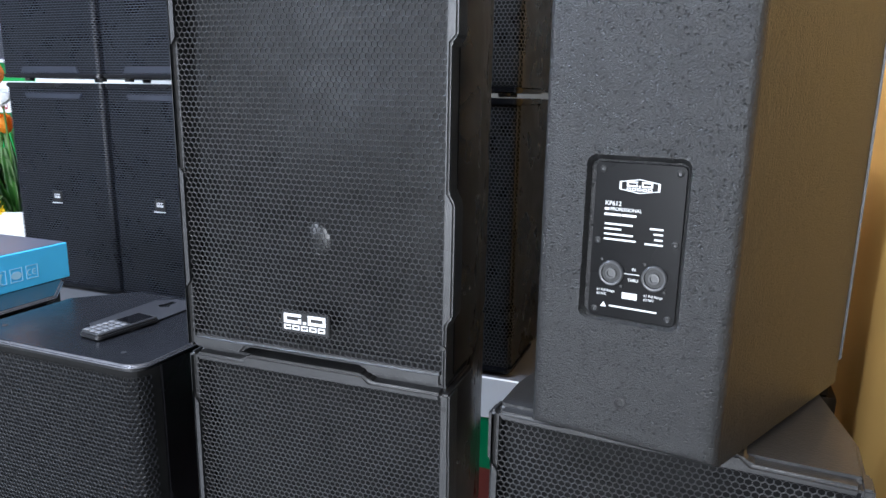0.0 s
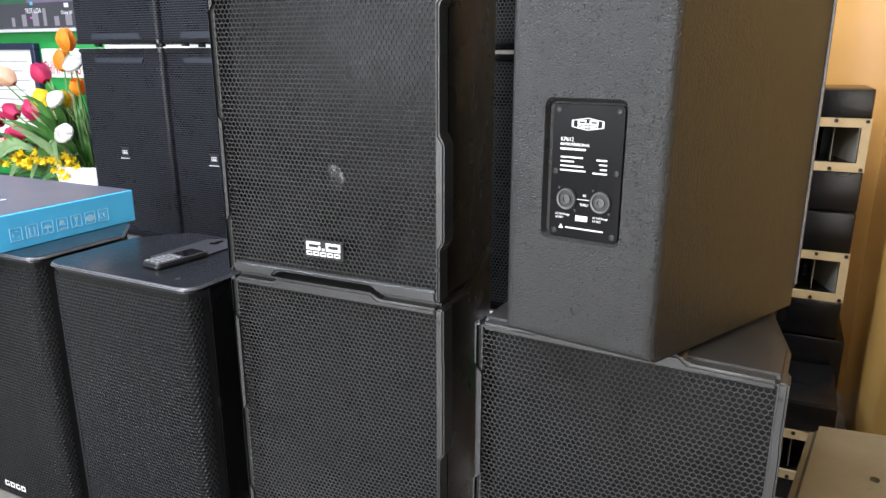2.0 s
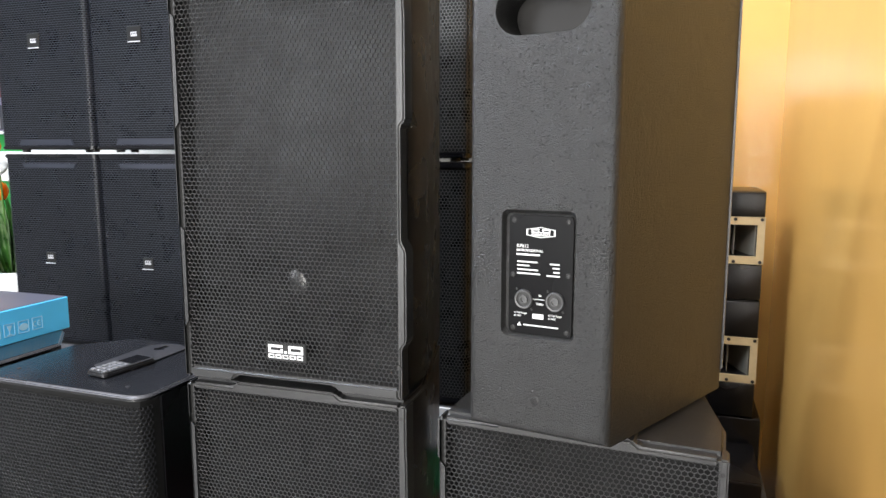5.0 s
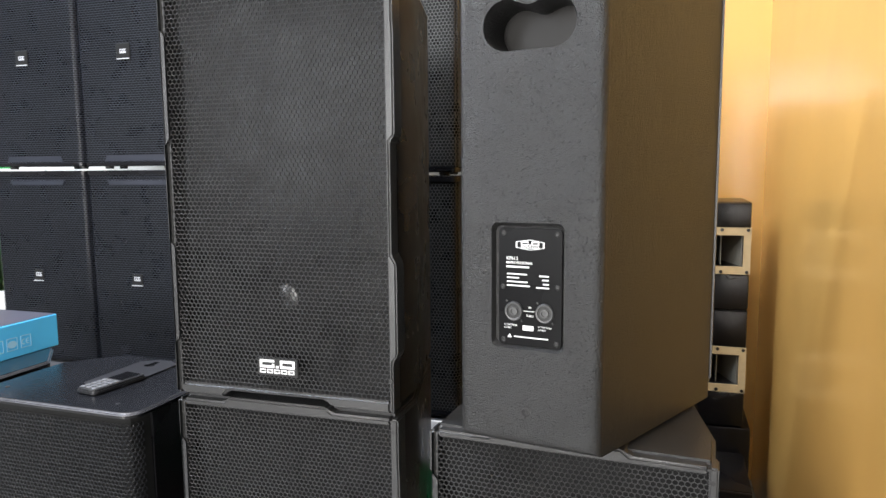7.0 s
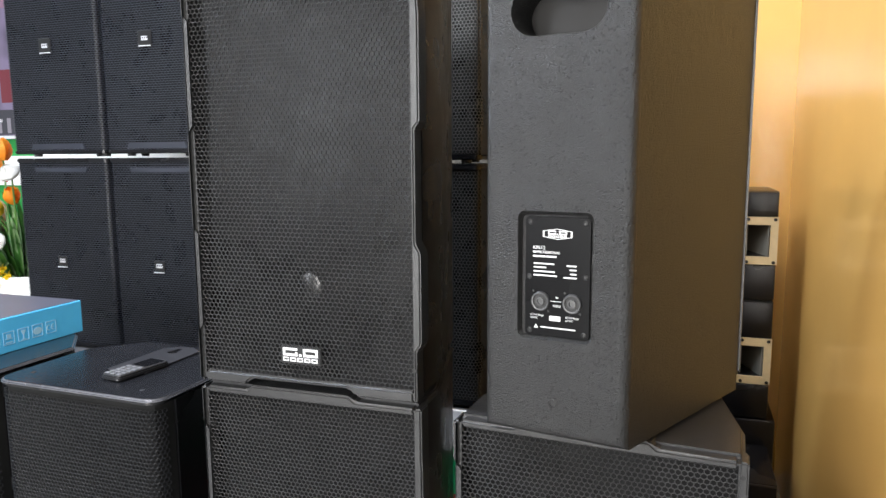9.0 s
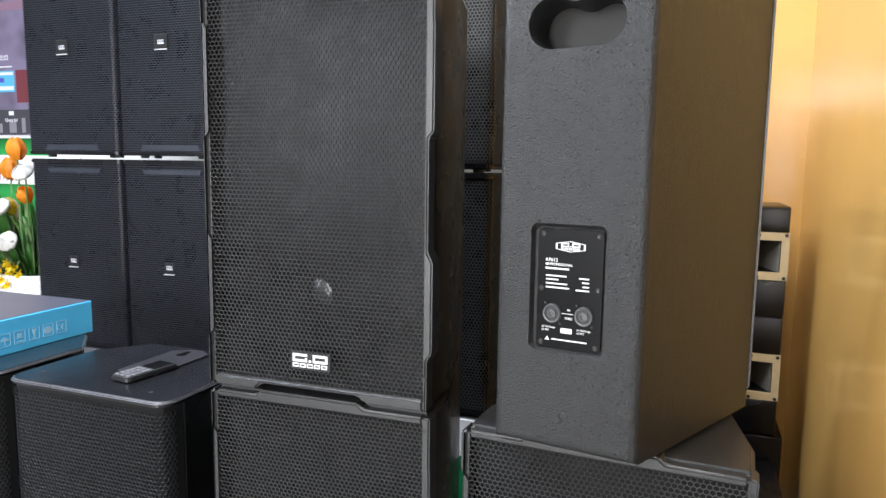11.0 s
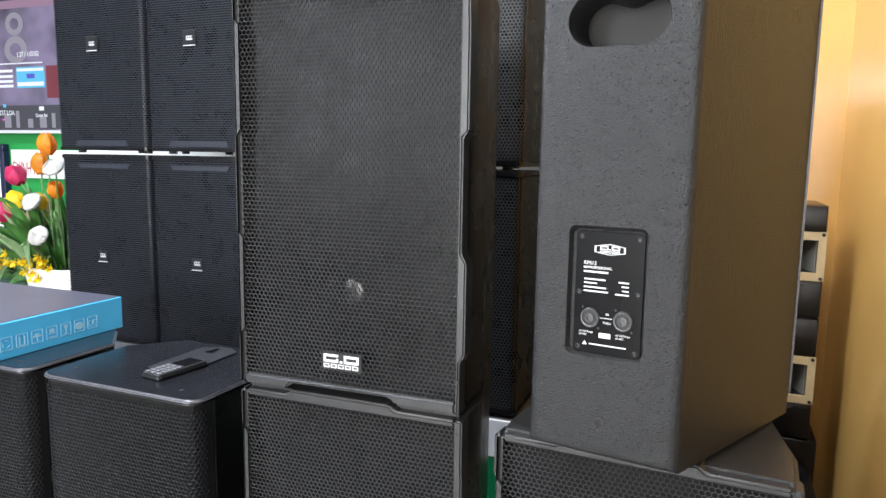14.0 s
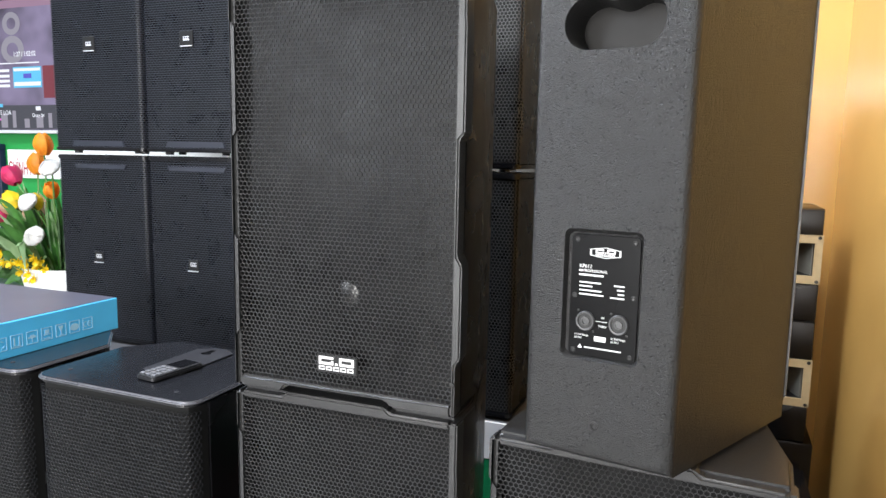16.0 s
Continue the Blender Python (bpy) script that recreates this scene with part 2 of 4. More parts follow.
def mesh_of(name, bm, mat, smooth=35):
    me = bpy.data.meshes.new(name)
    bm.normal_update()
    bm.to_mesh(me)
    bm.free()
    me.materials.append(mat)
    if smooth:
        me.shade_smooth()
        me.set_sharp_from_angle(angle=radians(smooth))
    return me


def part(name, bm, mat, parent, label="", smooth=35):
    ob = new(name, mesh_of(name, bm, mat, smooth))
    ob.parent = parent
    if label:
        tagged(ob, label)
    return ob


def thing(name, label, category, m=None, group="", kind=""):
    ob = new(name)
    ob.empty_display_size = 0.05
    if m is not None:
        ob.matrix_basis = m
    return tagged(ob, label, category, group, kind)


def solid(name, bm, mat, label, category, kind="", smooth=35):
    return tagged(new(name, mesh_of(name, bm, mat, smooth)), label, category, "", kind)


def lettering(name, text, size, mat, parent, m, depth=0.0003):
    """Raised letters as a mesh; the text's own plane is xy."""
    cu = bpy.data.curves.new(name, "FONT")
    cu.body, cu.size, cu.extrude, cu.align_x = text, size, depth, "LEFT"
    tmp = bpy.data.objects.new(name, cu)
    scene.collection.objects.link(tmp)
    dg = bpy.context.evaluated_depsgraph_get()
    me = bpy.data.meshes.new_from_object(tmp.evaluated_get(dg))
    bpy.data.objects.remove(tmp)
    me.materials.clear()
    me.materials.append(mat)
    ob = new(name, me)
    ob.parent = parent
    ob.matrix_basis = m
    return ob


def rounded(w, h, r, n=5, cx=0.0, cz=0.0):
    pts = []
    for sx, sz, a0 in ((1, 1, 0), (-1, 1, 90), (-1, -1, 180), (1, -1, 270)):
        for k in range(n + 1):
            a = radians(a0 + 90 * k / n)
            pts.append((cx + sx * (w / 2 - r) + r * math.cos(a), cz + sz * (h / 2 - r) + r * math.sin(a)))
    return pts


def pierced(bm, outer, holes, y):
    """A flat sheet at y in the xz plane with holes through it. Returns the hole loops."""
    edges, loops = [], []
    for pts in [outer] + holes:
        vs = [bm.verts.new((u, y, v)) for u, v in pts]
        loops.append(vs)
        edges += [bm.edges.new((vs[i], vs[(i + 1) % len(vs)])) for i in range(len(vs))]
    bmesh.ops.triangle_fill(bm, edges=edges, use_beauty=True, use_dissolve=False)
    return loops


def grille_mesh(name, width, height, pitch, open_part, mat, bend=None, walls=0.0012, squash=1.0, slim=1.0):
    """Perforated steel: staggered six-sided holes. bend turns (u, v, depth) into a place."""
    bend = bend or (lambda u, v, d: (u, d, v))
    ro, ri = pitch / math.sqrt(3), pitch / math.sqrt(3) * open_part
    dv = pitch * math.sqrt(3) / 2 * squash
    nu, nv = int(width / pitch), int(height / dv)
    ang = [radians(30 + 60 * k) for k in range(6)]
    verts, faces = [], []
    for j in range(nv):
        v = -height / 2 + (j + 0.5) * height / nv
        for i in range(nu):
            u = -width / 2 + (i + 0.25 + 0.5 * (j % 2)) * width / nu
            b = len(verts)
            for r, d in ((ro, 0.0), (ri, walls * 0.42)) + (((ri * 0.985, walls * 1.5),) if walls else ()):
                verts += [bend(u + r * math.cos(a), v + r * math.sin(a) * squash * (slim if r == ri else 1.0), d) for a in ang]
            for k in range(6):
                q = (k + 1) % 6
                faces.append((b + k, b + q, b + 6 + q, b + 6 + k))
                if walls:
                    faces.append((b + 6 + k, b + 6 + q, b + 12 + q, b + 12 + k))
    me = bpy.data.meshes.new(name)
    me.from_pydata(verts, [], faces)
    me.materials.append(mat)
    return me


def under(name, me, parent, label=""):
    ob = new(name, me)
    ob.parent = parent
    if label:
        tagged(ob, label)
    return ob


# ---- the room ----
X0, X1, Y0, Y1, H = -4.6, 0.371, -3.2, 2.13, 2.7
solid("floor", block(bmesh.new(), X0, X1, Y0, Y1, -0.1, 0), M_FLOOR, "grey tiled shop floor", "floor", "structure")
solid("ceiling", block(bmesh.new(), X0, X1, Y0, Y1, H, H + 0.1), M_CEIL, "plain white ceiling", "ceiling", "structure")
# mostly hidden by the stacks, dark so that cabinet sides reflect black
solid("wall_north", block(bmesh.new(), X0 - 0.1, X1 + 0.1, Y1 + 0.02, Y1 + 0.12, -0.1, H + 0.1), M_DIM, "dark back wall of the shop", "wall", "structure")
solid("wall_panel_1", block(bmesh.new(), X0, -2.64, Y1, Y1 + 0.017, 0.0, H), M_GREEN, "green panel covering the back wall", "wall panel", "structure")
solid("wall_panel_3", block(bmesh.new(), -2.639, -1.30, Y1, Y1 + 0.017, 0.0, H), M_BANNER_W, "white panel behind the stacked loudspeakers", "wall panel", "structure")
solid("wall_panel_2", block(bmesh.new(), 0.10, X1, Y1, Y1 + 0.017, 0.0, H), M_GLOSS, "glossy yellow panel on the back wall", "wall panel", "structure")
solid("wall_south", block(bmesh.new(), X0 - 0.1, X1 + 0.1, Y0 - 0.1, Y0, -0.1, H + 0.1), M_WALL, "plain pale wall", "wall", "structure")
solid("wall_west", block(bmesh.new(), X0 - 0.1, X0, Y0, Y1, -0.1, H + 0.1), M_WALL, "plain pale wall", "wall", "structure")
solid("wall_east", block(bmesh.new(), X1, X1 + 0.1, 0.70, Y1, -0.1, H + 0.1), M_YELLOW, "glossy yellow painted wall", "wall", "structure")
# out of view; added dark in place of yellow to cut its bounce
solid("unseen_dark_wall", block(bmesh.new(), X1, X1 + 0.1, Y0, 0.70, -0.1, H + 0.1), M_DIM, "unseen wall section, dark to cut bounce on the cabinets", "wall", "structure")


# ---- loudspeakers with castellated bumpers ----
CW, CH = 0.193, 0.640


def plan(front, flat, back, depth):
    return [(-front, 0), (front, 0), (front, flat), (back, depth), (-back, depth), (-front, flat)]


def gd_speaker(m, label, badge=True):
    t = thing("loudspeaker", label, "loudspeaker", m, "stacked stage loudspeakers")
    bm = bmesh.new()
    prism(bm, plan(0.1865, 0.080, 0.131, 0.318), 0.004, CH - 0.004, "xy")
    bmesh.ops.translate(bm, verts=bm.verts, vec=(0, 0.013, 0))
    cut(bm, 0.004)
    part("cabinet", bm, M_CAB, t)
    bm = bmesh.new()
    prism(bm, plan(0.1875, 0.086, 0.132, 0.332), CH - 0.016, CH - 0.0005, "xy")
    cut(bm, 0.006, 3)
    part("top_cap", bm, M_BUMPER, t)
    o, i, g = CW, 0.1845, 0.1805
    for name, side in (("bumper", -1), ("bumper", 1)):
        bm = bmesh.new()
        if side < 0:
            runs = [(0, 0.083, o), (0.095, 0.236, i), (0.246, 0.396, o), (0.408, 0.560, i), (0.570, CH, o)]
        else:
            runs = [(0, 0.078, i + 0.001), (0.088, 0.222, o), (0.234, 0.396, i + 0.001), (0.404, 0.548, o), (0.560, CH, o - 0.001)]
        pts = [(g, 0.0)]
        for a, b, w in runs:
            pts += [(w, a), (w, b)]
        pts[-1] = (pts[-1][0], CH - 0.004)
        pts += [(g, CH - 0.004)]
        pts = [(side * u, v) for u, v in pts]
        prism(bm, pts if side > 0 else pts[::-1], -0.012, 0.022, "xz")
        cut(bm, 0.005, 3)
        part(name, bm, M_BUMPER, t)
    for top in (False, True):
        bm = bmesh.new()
        if top:
            pts = [(-g, CH - 0.014), (g, CH - 0.014), (g, CH - 0.004), (0.085, CH - 0.004), (0.075, CH + 0.004), (-0.095, CH + 0.004), (-0.105, CH - 0.004), (-g, CH - 0.004)]
        else:
            pts = [(-g, 0.001), (-0.105, 0.001), (-0.095, 0.011), (0.075, 0.011), (0.085, 0.001), (g, 0.001), (g, 0.018), (-g, 0.018)]
        prism(bm, pts, -0.0115, 0.030, "xz")
        cut(bm, 0.0035, 3)
        part("bumper", bm, M_BUMPER, t)
    under("grille", GD_GRILLE, t).location = (0, -0.0080, CH / 2 + 0.002)
    part("baffle", block(bmesh.new(), -0.179, 0.179, 0.022, 0.03, 0.02, CH - 0.02), M_BAFFLE, t)
    bm = bmesh.new()
    lathe(bm, [(0.148, 0.0215), (0.142, 0.016), (0.134, 0.020), (0.05, 0.0215), (0, 0.0215)], 40, "y", (0, 0, 0.16))
    w = part("woofer", bm, M_BAFFLE, t)
    bm = bmesh.new()
    lathe(bm, [(0.09 * math.sin(radians(a)), 0.0218 - 0.09 * (math.cos(radians(a)) - math.cos(radians(29)))) for a in (29, 25, 21, 17, 13, 9, 5, 0.3)], 32, "y", (0, 0, 0.16))
    part("dust_cap", bm, M_CONE, w, "glossy dust cap")
    if badge:
        b = part("badge", cut(block(bmesh.new(), -0.035, 0.035, -0.004, 0.0, 0.052, 0.080), 0.0012), M_BADGE, t, "black badge with a white mark")
        b.location = (-0.004, -0.0080, -0.010)
        maker_mark(b, -0.0048, 0.0565, 1.0)
    for z, x in ((0.617, 0.187), (0.05, 0.184)):
        bm = bmesh.new()
        lathe(bm, [(0.0032, -0.0122), (0.0032, -0.010)], 10, "y", (x * 0.99, 0, z))
        part("screw", bm, M_DARKMETAL, t)
    return t


def ring_shape(bm, x0, x1, z0, z1, w, y, gap=False):
    d = y + 0.0006
    prism(bm, [(x0, z1 - w), (x1, z1 - w), (x1, z1), (x0, z1)], y, d)
    prism(bm, [(x0, z0), (x1, z0), (x1, z0 + w), (x0, z0 + w)], y, d)
    prism(bm, [(x0, z0 + w), (x0 + w, z0 + w), (x0 + w, z1 - w), (x0, z1 - w)], y, d)
    h = (z0 + z1) / 2 if gap else z1 - w
    prism(bm, [(x1 - w, z0 + w), (x1, z0 + w), (x1, h), (x1 - w, h)], y, d)


def maker_mark(parent, y, z, k=1.0, x=0.0):
    """Plain white shapes in place of the maker's mark."""
    shapes = [(-0.030, -0.005, 0.0085, 0.021, 0.0037, True), (0.005, 0.030, 0.0085, 0.021, 0.0037, False)]
    shapes += [(-0.030 + i * 0.0123, -0.0200 + i * 0.0123, 0.0, 0.0062, 0.0017, i in (0, 2)) for i in range(5)]
    for a, b, c, d, w, gap in shapes:
        bm = bmesh.new()
        ring_shape(bm, x + a * k, x + b * k, z + c * k, z + d * k, w * k, y, gap)
        part("mark", bm, M_WHITE, parent, "plain white mark", 0)
    bm = bmesh.new()
    prism(bm, [(x - 0.0022 * k, z + 0.0085 * k), (x + 0.0022 * k, z + 0.0085 * k), (x + 0.0022 * k, z + 0.012 * k), (x - 0.0022 * k, z + 0.012 * k)], y, y + 0.0006)
    part("dot", bm, M_WHITE, parent, "plain white dot", 0)


GD_GRILLE = grille_mesh("grille", 0.3615, 0.606, 0.0074, 0.88, M_GRILLE, None, 0.0009)
gd_speaker(pose(-0.470, 0.728, 0.0, 0, 0, 0.8), "black stage loudspeaker with a perforated steel front, under another", False)
gd_speaker(pose(-0.468, 0.724, 0.646, 0, 0, 0.8), "black stage loudspeaker with a white mark on its grille, stacked")
gd_speaker(pose(-0.031, 0.702, 0.0, 0, 0, -3.6), "black stage loudspeaker carrying another one turned round", False)


# ---- the loudspeaker turned round ----
def turned_speaker():
    t = thing("loudspeaker", "textured black loudspeaker turned round to show its connector plate", "loudspeaker", pose(-0.0735, 0.650, 0.647, 0, 0, -9))
    hb, hf, d, h = 0.0955, 0.186, 0.322, 0.636
    # handle opening: a rounded slot with a waved upper lip
    handle = []
    for k in range(25):
        a = radians(90 + 180 * k / 24)
        handle.append((-0.029 + 0.0305 * math.cos(a), 0.528 + 0.0305 * math.sin(a)))
    for k in range(25):
        a = radians(-90 + 180 * k / 24)
        handle.append((0.029 + 0.0305 * math.cos(a), 0.528 + 0.0305 * math.sin(a)))
    for k in range(1, 12):
        u = 0.029 - 0.058 * k / 12
        handle.append((u, 0.5585 - 0.008 * math.sin(math.pi * k / 12) ** 2))
    cup = rounded(0.096, 0.161, 0.009, 5, 0.0, 0.2085)
    bm = bmesh.new()
    r = 0.015
    loops = pierced(bm, [(-hb + r, r), (hb - r, r), (hb - r, h - r), (-hb + r, h - r)], [handle, cup], 0.0)
    # rounded back corners, then the sides
    def ring(x, y, z0, z1):
        return [bm.verts.new(p) for p in ((-x, y, z0), (x, y, z0), (x, y, z1), (-x, y, z1))]
    rings = [loops[0]]
    for k in range(1, 7):
        a = radians(90 * k / 6)
        rings.append(ring(hb - r + r * math.sin(a), r - r * math.cos(a), r - r * math.sin(a), h - r + r * math.sin(a)))
    rings.append(ring(hf, d - 0.014, 0, h))
    for a, b in zip(rings, rings[1:]):
        for k in range(4):
            bm.faces.new((a[k], a[(k + 1) % 4], b[(k + 1) % 4], b[k]))
    bm.faces.new(rings[-1])
    # inner walls of the two openings
    for loop, depth, draft in ((loops[1], 0.07, 0.96), (loops[2], 0.009, 0.94)):
        c = sum((v.co for v in loop), Vector()) / len(loop)
        n = len(loop)
        mid = [bm.verts.new((c.x + (v.co.x - c.x) * 0.972, 0.0040, c.z + (v.co.z - c.z) * 0.972)) for v in loop]
        low = [bm.verts.new((c.x + (v.co.x - c.x) * draft, depth, c.z + (v.co.z - c.z) * draft)) for v in loop]
        for k in range(n):
            q = (k + 1) % n
            bm.faces.new((loop[k], loop[q], mid[q], mid[k]))
            bm.faces.new((mid[k], mid[q], low[q], low[k]))
        bm.faces.new(low)
    bmesh.ops.recalc_face_normals(bm, faces=bm.faces)
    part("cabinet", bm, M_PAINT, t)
    bm = bmesh.new()
    prism(bm, [(u * 0.975, 0.528 + (v - 0.528) * 0.975) for u, v in handle], 0.064, 0.0685)
    part("handle_pocket", bm, M_INSIDE, t)
    # front frame with cut corners
    bm = bmesh.new()
    f = hf + 0.003
    c = 0.026
    prism(bm, [(-f + c, 0.0), (f - c, 0.0), (f, c), (f, h - c), (f - c, h), (-f + c, h), (-f, h - c), (-f, c)], d - 0.014, d, "xz")
    cut(bm, 0.004)
    part("front_frame", bm, M_BUMPER, t)
    g = under("grille", GD_GRILLE, t)
    g.matrix_basis = pose(0, d + 0.002, h / 2, 0, 0, 180)
    g.scale = (0.9, 1, 0.95)
    # connector plate
    bm = bmesh.new()
    prism(bm, rounded(0.088, 0.154, 0.006, 4, 0.0, 0.212), 0.0048, 0.0088)
    cut(bm, 0.0005, 1)
    p = part("connector_plate", bm, M_PLATE, t, "black connector plate with white print")
    p.matrix_basis = Matrix.LocRotScale((0.002, 0, -0.001), None, (0.95, 1, 0.98))
    bm = bmesh.new()
    y = 0.0043
    wk = 0.76
    six = [(a * wk, 0.2675 + (b - 0.2675) * wk) for a, b in ((-0.026, 0.2625), (-0.026, 0.2725), (0, 0.2765), (0.026, 0.2725), (0.026, 0.2625), (0, 0.2585))]
    for a, b in zip(six, six[1:] + six[:1]):
        k = 0.90
        prism(bm, [a, b, (b[0] * k, 0.2675 + (b[1] - 0.2675) * k), (a[0] * k, 0.2675 + (a[1] - 0.2675) * k)], y, y + 0.0005)
    part("mark_outline", bm, M_WHITE, p, "white outline", 0)
    maker_mark(p, y, 0.2631, 0.42)
    def write(text, x, z, size):
        lettering("lettering", text, size, M_WHITE, p, pose(x, y + 0.0002, z, 90, 0, 0))
    write("KP612", -0.033, 0.2475, 0.0062)
    write("PROFESSIONAL", -0.0275, 0.2425, 0.0046)
    write("IN", -0.0015, 0.1855, 0.0038)
    write("THRU", -0.005, 0.1745, 0.0040)
    for x in (-0.036, 0.012):
        write("±1 Full Range", x, 0.1615, 0.0034)
        write("±2 N/C", x, 0.1575, 0.0034)
    def bars(rows):
        for x0, x1, z, hh in rows:
            bm = bmesh.new()
            prism(bm, [(x0, z), (x1, z), (x1, z + hh), (x0, z + hh)], y, y + 0.0005)
            part("print_bar", bm, M_WHITE, p, "white print", 0)
    bars([(-0.033, -0.0285, 0.2428, 0.0023), (-0.033, -0.016, 0.2376, 0.0021), (-0.015, -0.001, 0.2376, 0.0021)])
    bars([(-0.032, -0.004, 0.2285, 0.0016), (-0.032, -0.015, 0.2237, 0.0016), (-0.032, -0.003, 0.2185, 0.0016), (-0.032, 0.0, 0.2135, 0.0016)])
    bars([(0.013, 0.026, 0.2275, 0.0016), (0.017, 0.026, 0.2225, 0.0016), (0.018, 0.026, 0.2173, 0.0016), (0.009, 0.0265, 0.2125, 0.0016)])
    bars([(-0.009, 0.0065, 0.1815, 0.0006), (-0.0095, 0.0055, 0.1565, 0.0062), (-0.022, 0.026, 0.1465, 0.0014)])
    bm = bmesh.new()
    prism(bm, [(-0.031, 0.1455), (-0.025, 0.1455), (-0.028, 0.1505)], y, y + 0.0005)
    part("warning_sign", bm, M_WHITE, p, "white triangle", 0)
    for x in (-0.0215, 0.0215):
        bm = bmesh.new()
        lathe(bm, [(0.0124, 0.0045), (0.0124, 0.0015), (0.0114, 0.0005), (0.0098, 0.0008), (0.0095, 0.0040), (0, 0.0042)], 32, "y", (x, 0, 0.181))
        cn = part("socket", bm, M_CONN, p, "round grey loudspeaker socket")
        bm = bmesh.new()
        lathe(bm, [(0.0094, 0.0039), (0.0094, 0.0030), (0, 0.0030)], 24, "y", (x, 0, 0.181))
        part("cavity", bm, M_CONN_DARK, cn)
        bm = bmesh.new()
        lathe(bm, [(0.0054, 0.0030), (0.0054, 0.0005), (0.0038, 0.0004), (0.0036, 0.0025), (0, 0.0026)], 20, "y", (x, 0, 0.181))
        part("core", bm, M_CONN, cn)
        for k in range(2):
            bm = bmesh.new()
            s = 1 if k else -1
            lathe(bm, [(0.0017, 0.0046), (0.0014, 0.0036), (0, 0.0035)], 10, "y", (x + s * 0.0105, 0, 0.181 - s * 0.0125))
            part("screw", bm, M_DARKMETAL, p)
    for x, z in ((-0.037, 0.282), (0.037, 0.282), (-0.038, 0.212), (0.038, 0.215), (-0.037, 0.142), (0.037, 0.142)):
        bm = bmesh.new()
        lathe(bm, [(0.0036, 0.0048), (0.0034, 0.0040), (0.0022, 0.0036), (0.0016, 0.0042), (0, 0.0043)], 14, "y", (x, 0, z))
        part("screw", bm, M_DARKMETAL, p)
    bm = bmesh.new()
    lathe(bm, [(0.0062, 0.0005), (0.0058, -0.0008), (0.0040, -0.0010), (0.0030, 0.0010), (0, 0.0012)], 20, "y", (0.0, 0, 0.047))
    part("rigging_screw", bm, M_DARKMETAL, t)
    return t


turned_speaker()


# ---- fine mesh loudspeakers on the platform ----
def path_bend(half, radius, turn=70):
    """Wraps a flat sheet round the two front corners of a cabinet."""
    straight = half - radius
    def bend(u, v, d):
        s = 1 if u > 0 else -1
        a = abs(u)
        if a <= straight:
            return (u, d, v)
        ang = (a - straight) / radius
        return (s * (straight + (radius - d) * math.sin(ang)), radius - (radius - d) * math.cos(ang), v)
    return bend


FINE_GRILLE = grille_mesh("grille", 0.40, 0.570, 0.0115, 0.94, M_GRILLE_FINE, path_bend(0.188, 0.02), 0.0, 0.66, 0.74)
REAR_GRILLE = grille_mesh("grille", 0.40, 0.560, 0.0085, 0.84, M_GRILLE, path_bend(0.188, 0.02), 0.0)
JH = 0.600


def fine_speaker(m, label, plate, flip, group, flat=0.10, back=0.11, net=None):
    t = thing("loudspeaker", label, "loudspeaker", m, group)
    bm = bmesh.new()
    prism(bm, plan(0.186, flat, back, 0.33), 0.008, JH - 0.004, "xy")
    bmesh.ops.translate(bm, verts=bm.verts, vec=(0, 0.008, 0))
    cut(bm, 0.006)
    part("cabinet", bm, M_CAB, t)
    for z0, z1 in ((0.004, 0.016), (JH - 0.016, JH - 0.002)):
        bm = bmesh.new()
        prism(bm, rounded(0.378, 0.2, 0.018, 5, 0, 0.098), z0, z1, "xy")
        cut(bm, 0.003)
        part("rim", bm, M_SMOOTH, t)
    z = 0.03 if not flip else JH - 0.045
    bm = bmesh.new()
    prism(bm, [(-0.10, z), (0.10, z), (0.108, z + 0.014), (-0.108, z + 0.014)] if flip else [(-0.108, z - 0.012), (0.108, z - 0.012), (0.10, z + 0.006), (-0.10, z + 0.006)], -0.0015, 0.004, "xz")
    part("strip", bm, M_GRILLE_FINE, t)
    under("grille", net or FINE_GRILLE, t).location = (0, 0, JH / 2)
    z = JH - 0.291 if not flip else 0.257
    b = None
    if plate:
        b = part("badge", block(bmesh.new(), -0.043, 0.005, -0.003, 0.001, z - 0.004, z + 0.042, 0.001, 1), M_BADGE, t, "small black badge with a white mark")
    else:
        b = part("badge", block(bmesh.new(), -0.038, 0.0, -0.002, 0.001, z + 0.002, z + 0.034, 0.001, 1), M_BADGE, t, "small black badge with a white mark")
    for x in (-0.029, -0.0215, -0.014):
        bm = bmesh.new()
        ring_shape(bm, x, x + 0.0066, z + 0.014, z + 0.026, 0.0022, -0.0036, x > -0.03)
        part("mark", bm, M_DULL, b, "plain white mark", 0)
    bm = bmesh.new()
    prism(bm, [(-0.041, z - 0.002), (0.003, z - 0.002), (0.003, z + 0.0005), (-0.041, z + 0.0005)] if plate else [(-0.041, z - 0.002), (0.0, z - 0.001), (0.0, z + 0.0012), (-0.038, z + 0.0012)], -0.0036, -0.003)
    part("underline", bm, M_DULL, b, "thin white line", 0)
    for x in (-0.14, 0.14):
        for y in (0.05, 0.26):
            bm = bmesh.new()
            lathe(bm, [(0.012, -0.004), (0.014, 0.009)], 12, "z", (x * (1 if y < 0.1 else 0.7), y, 0))
            part("foot", bm, M_BUMPER, t)
    return t


TOP = 0.402
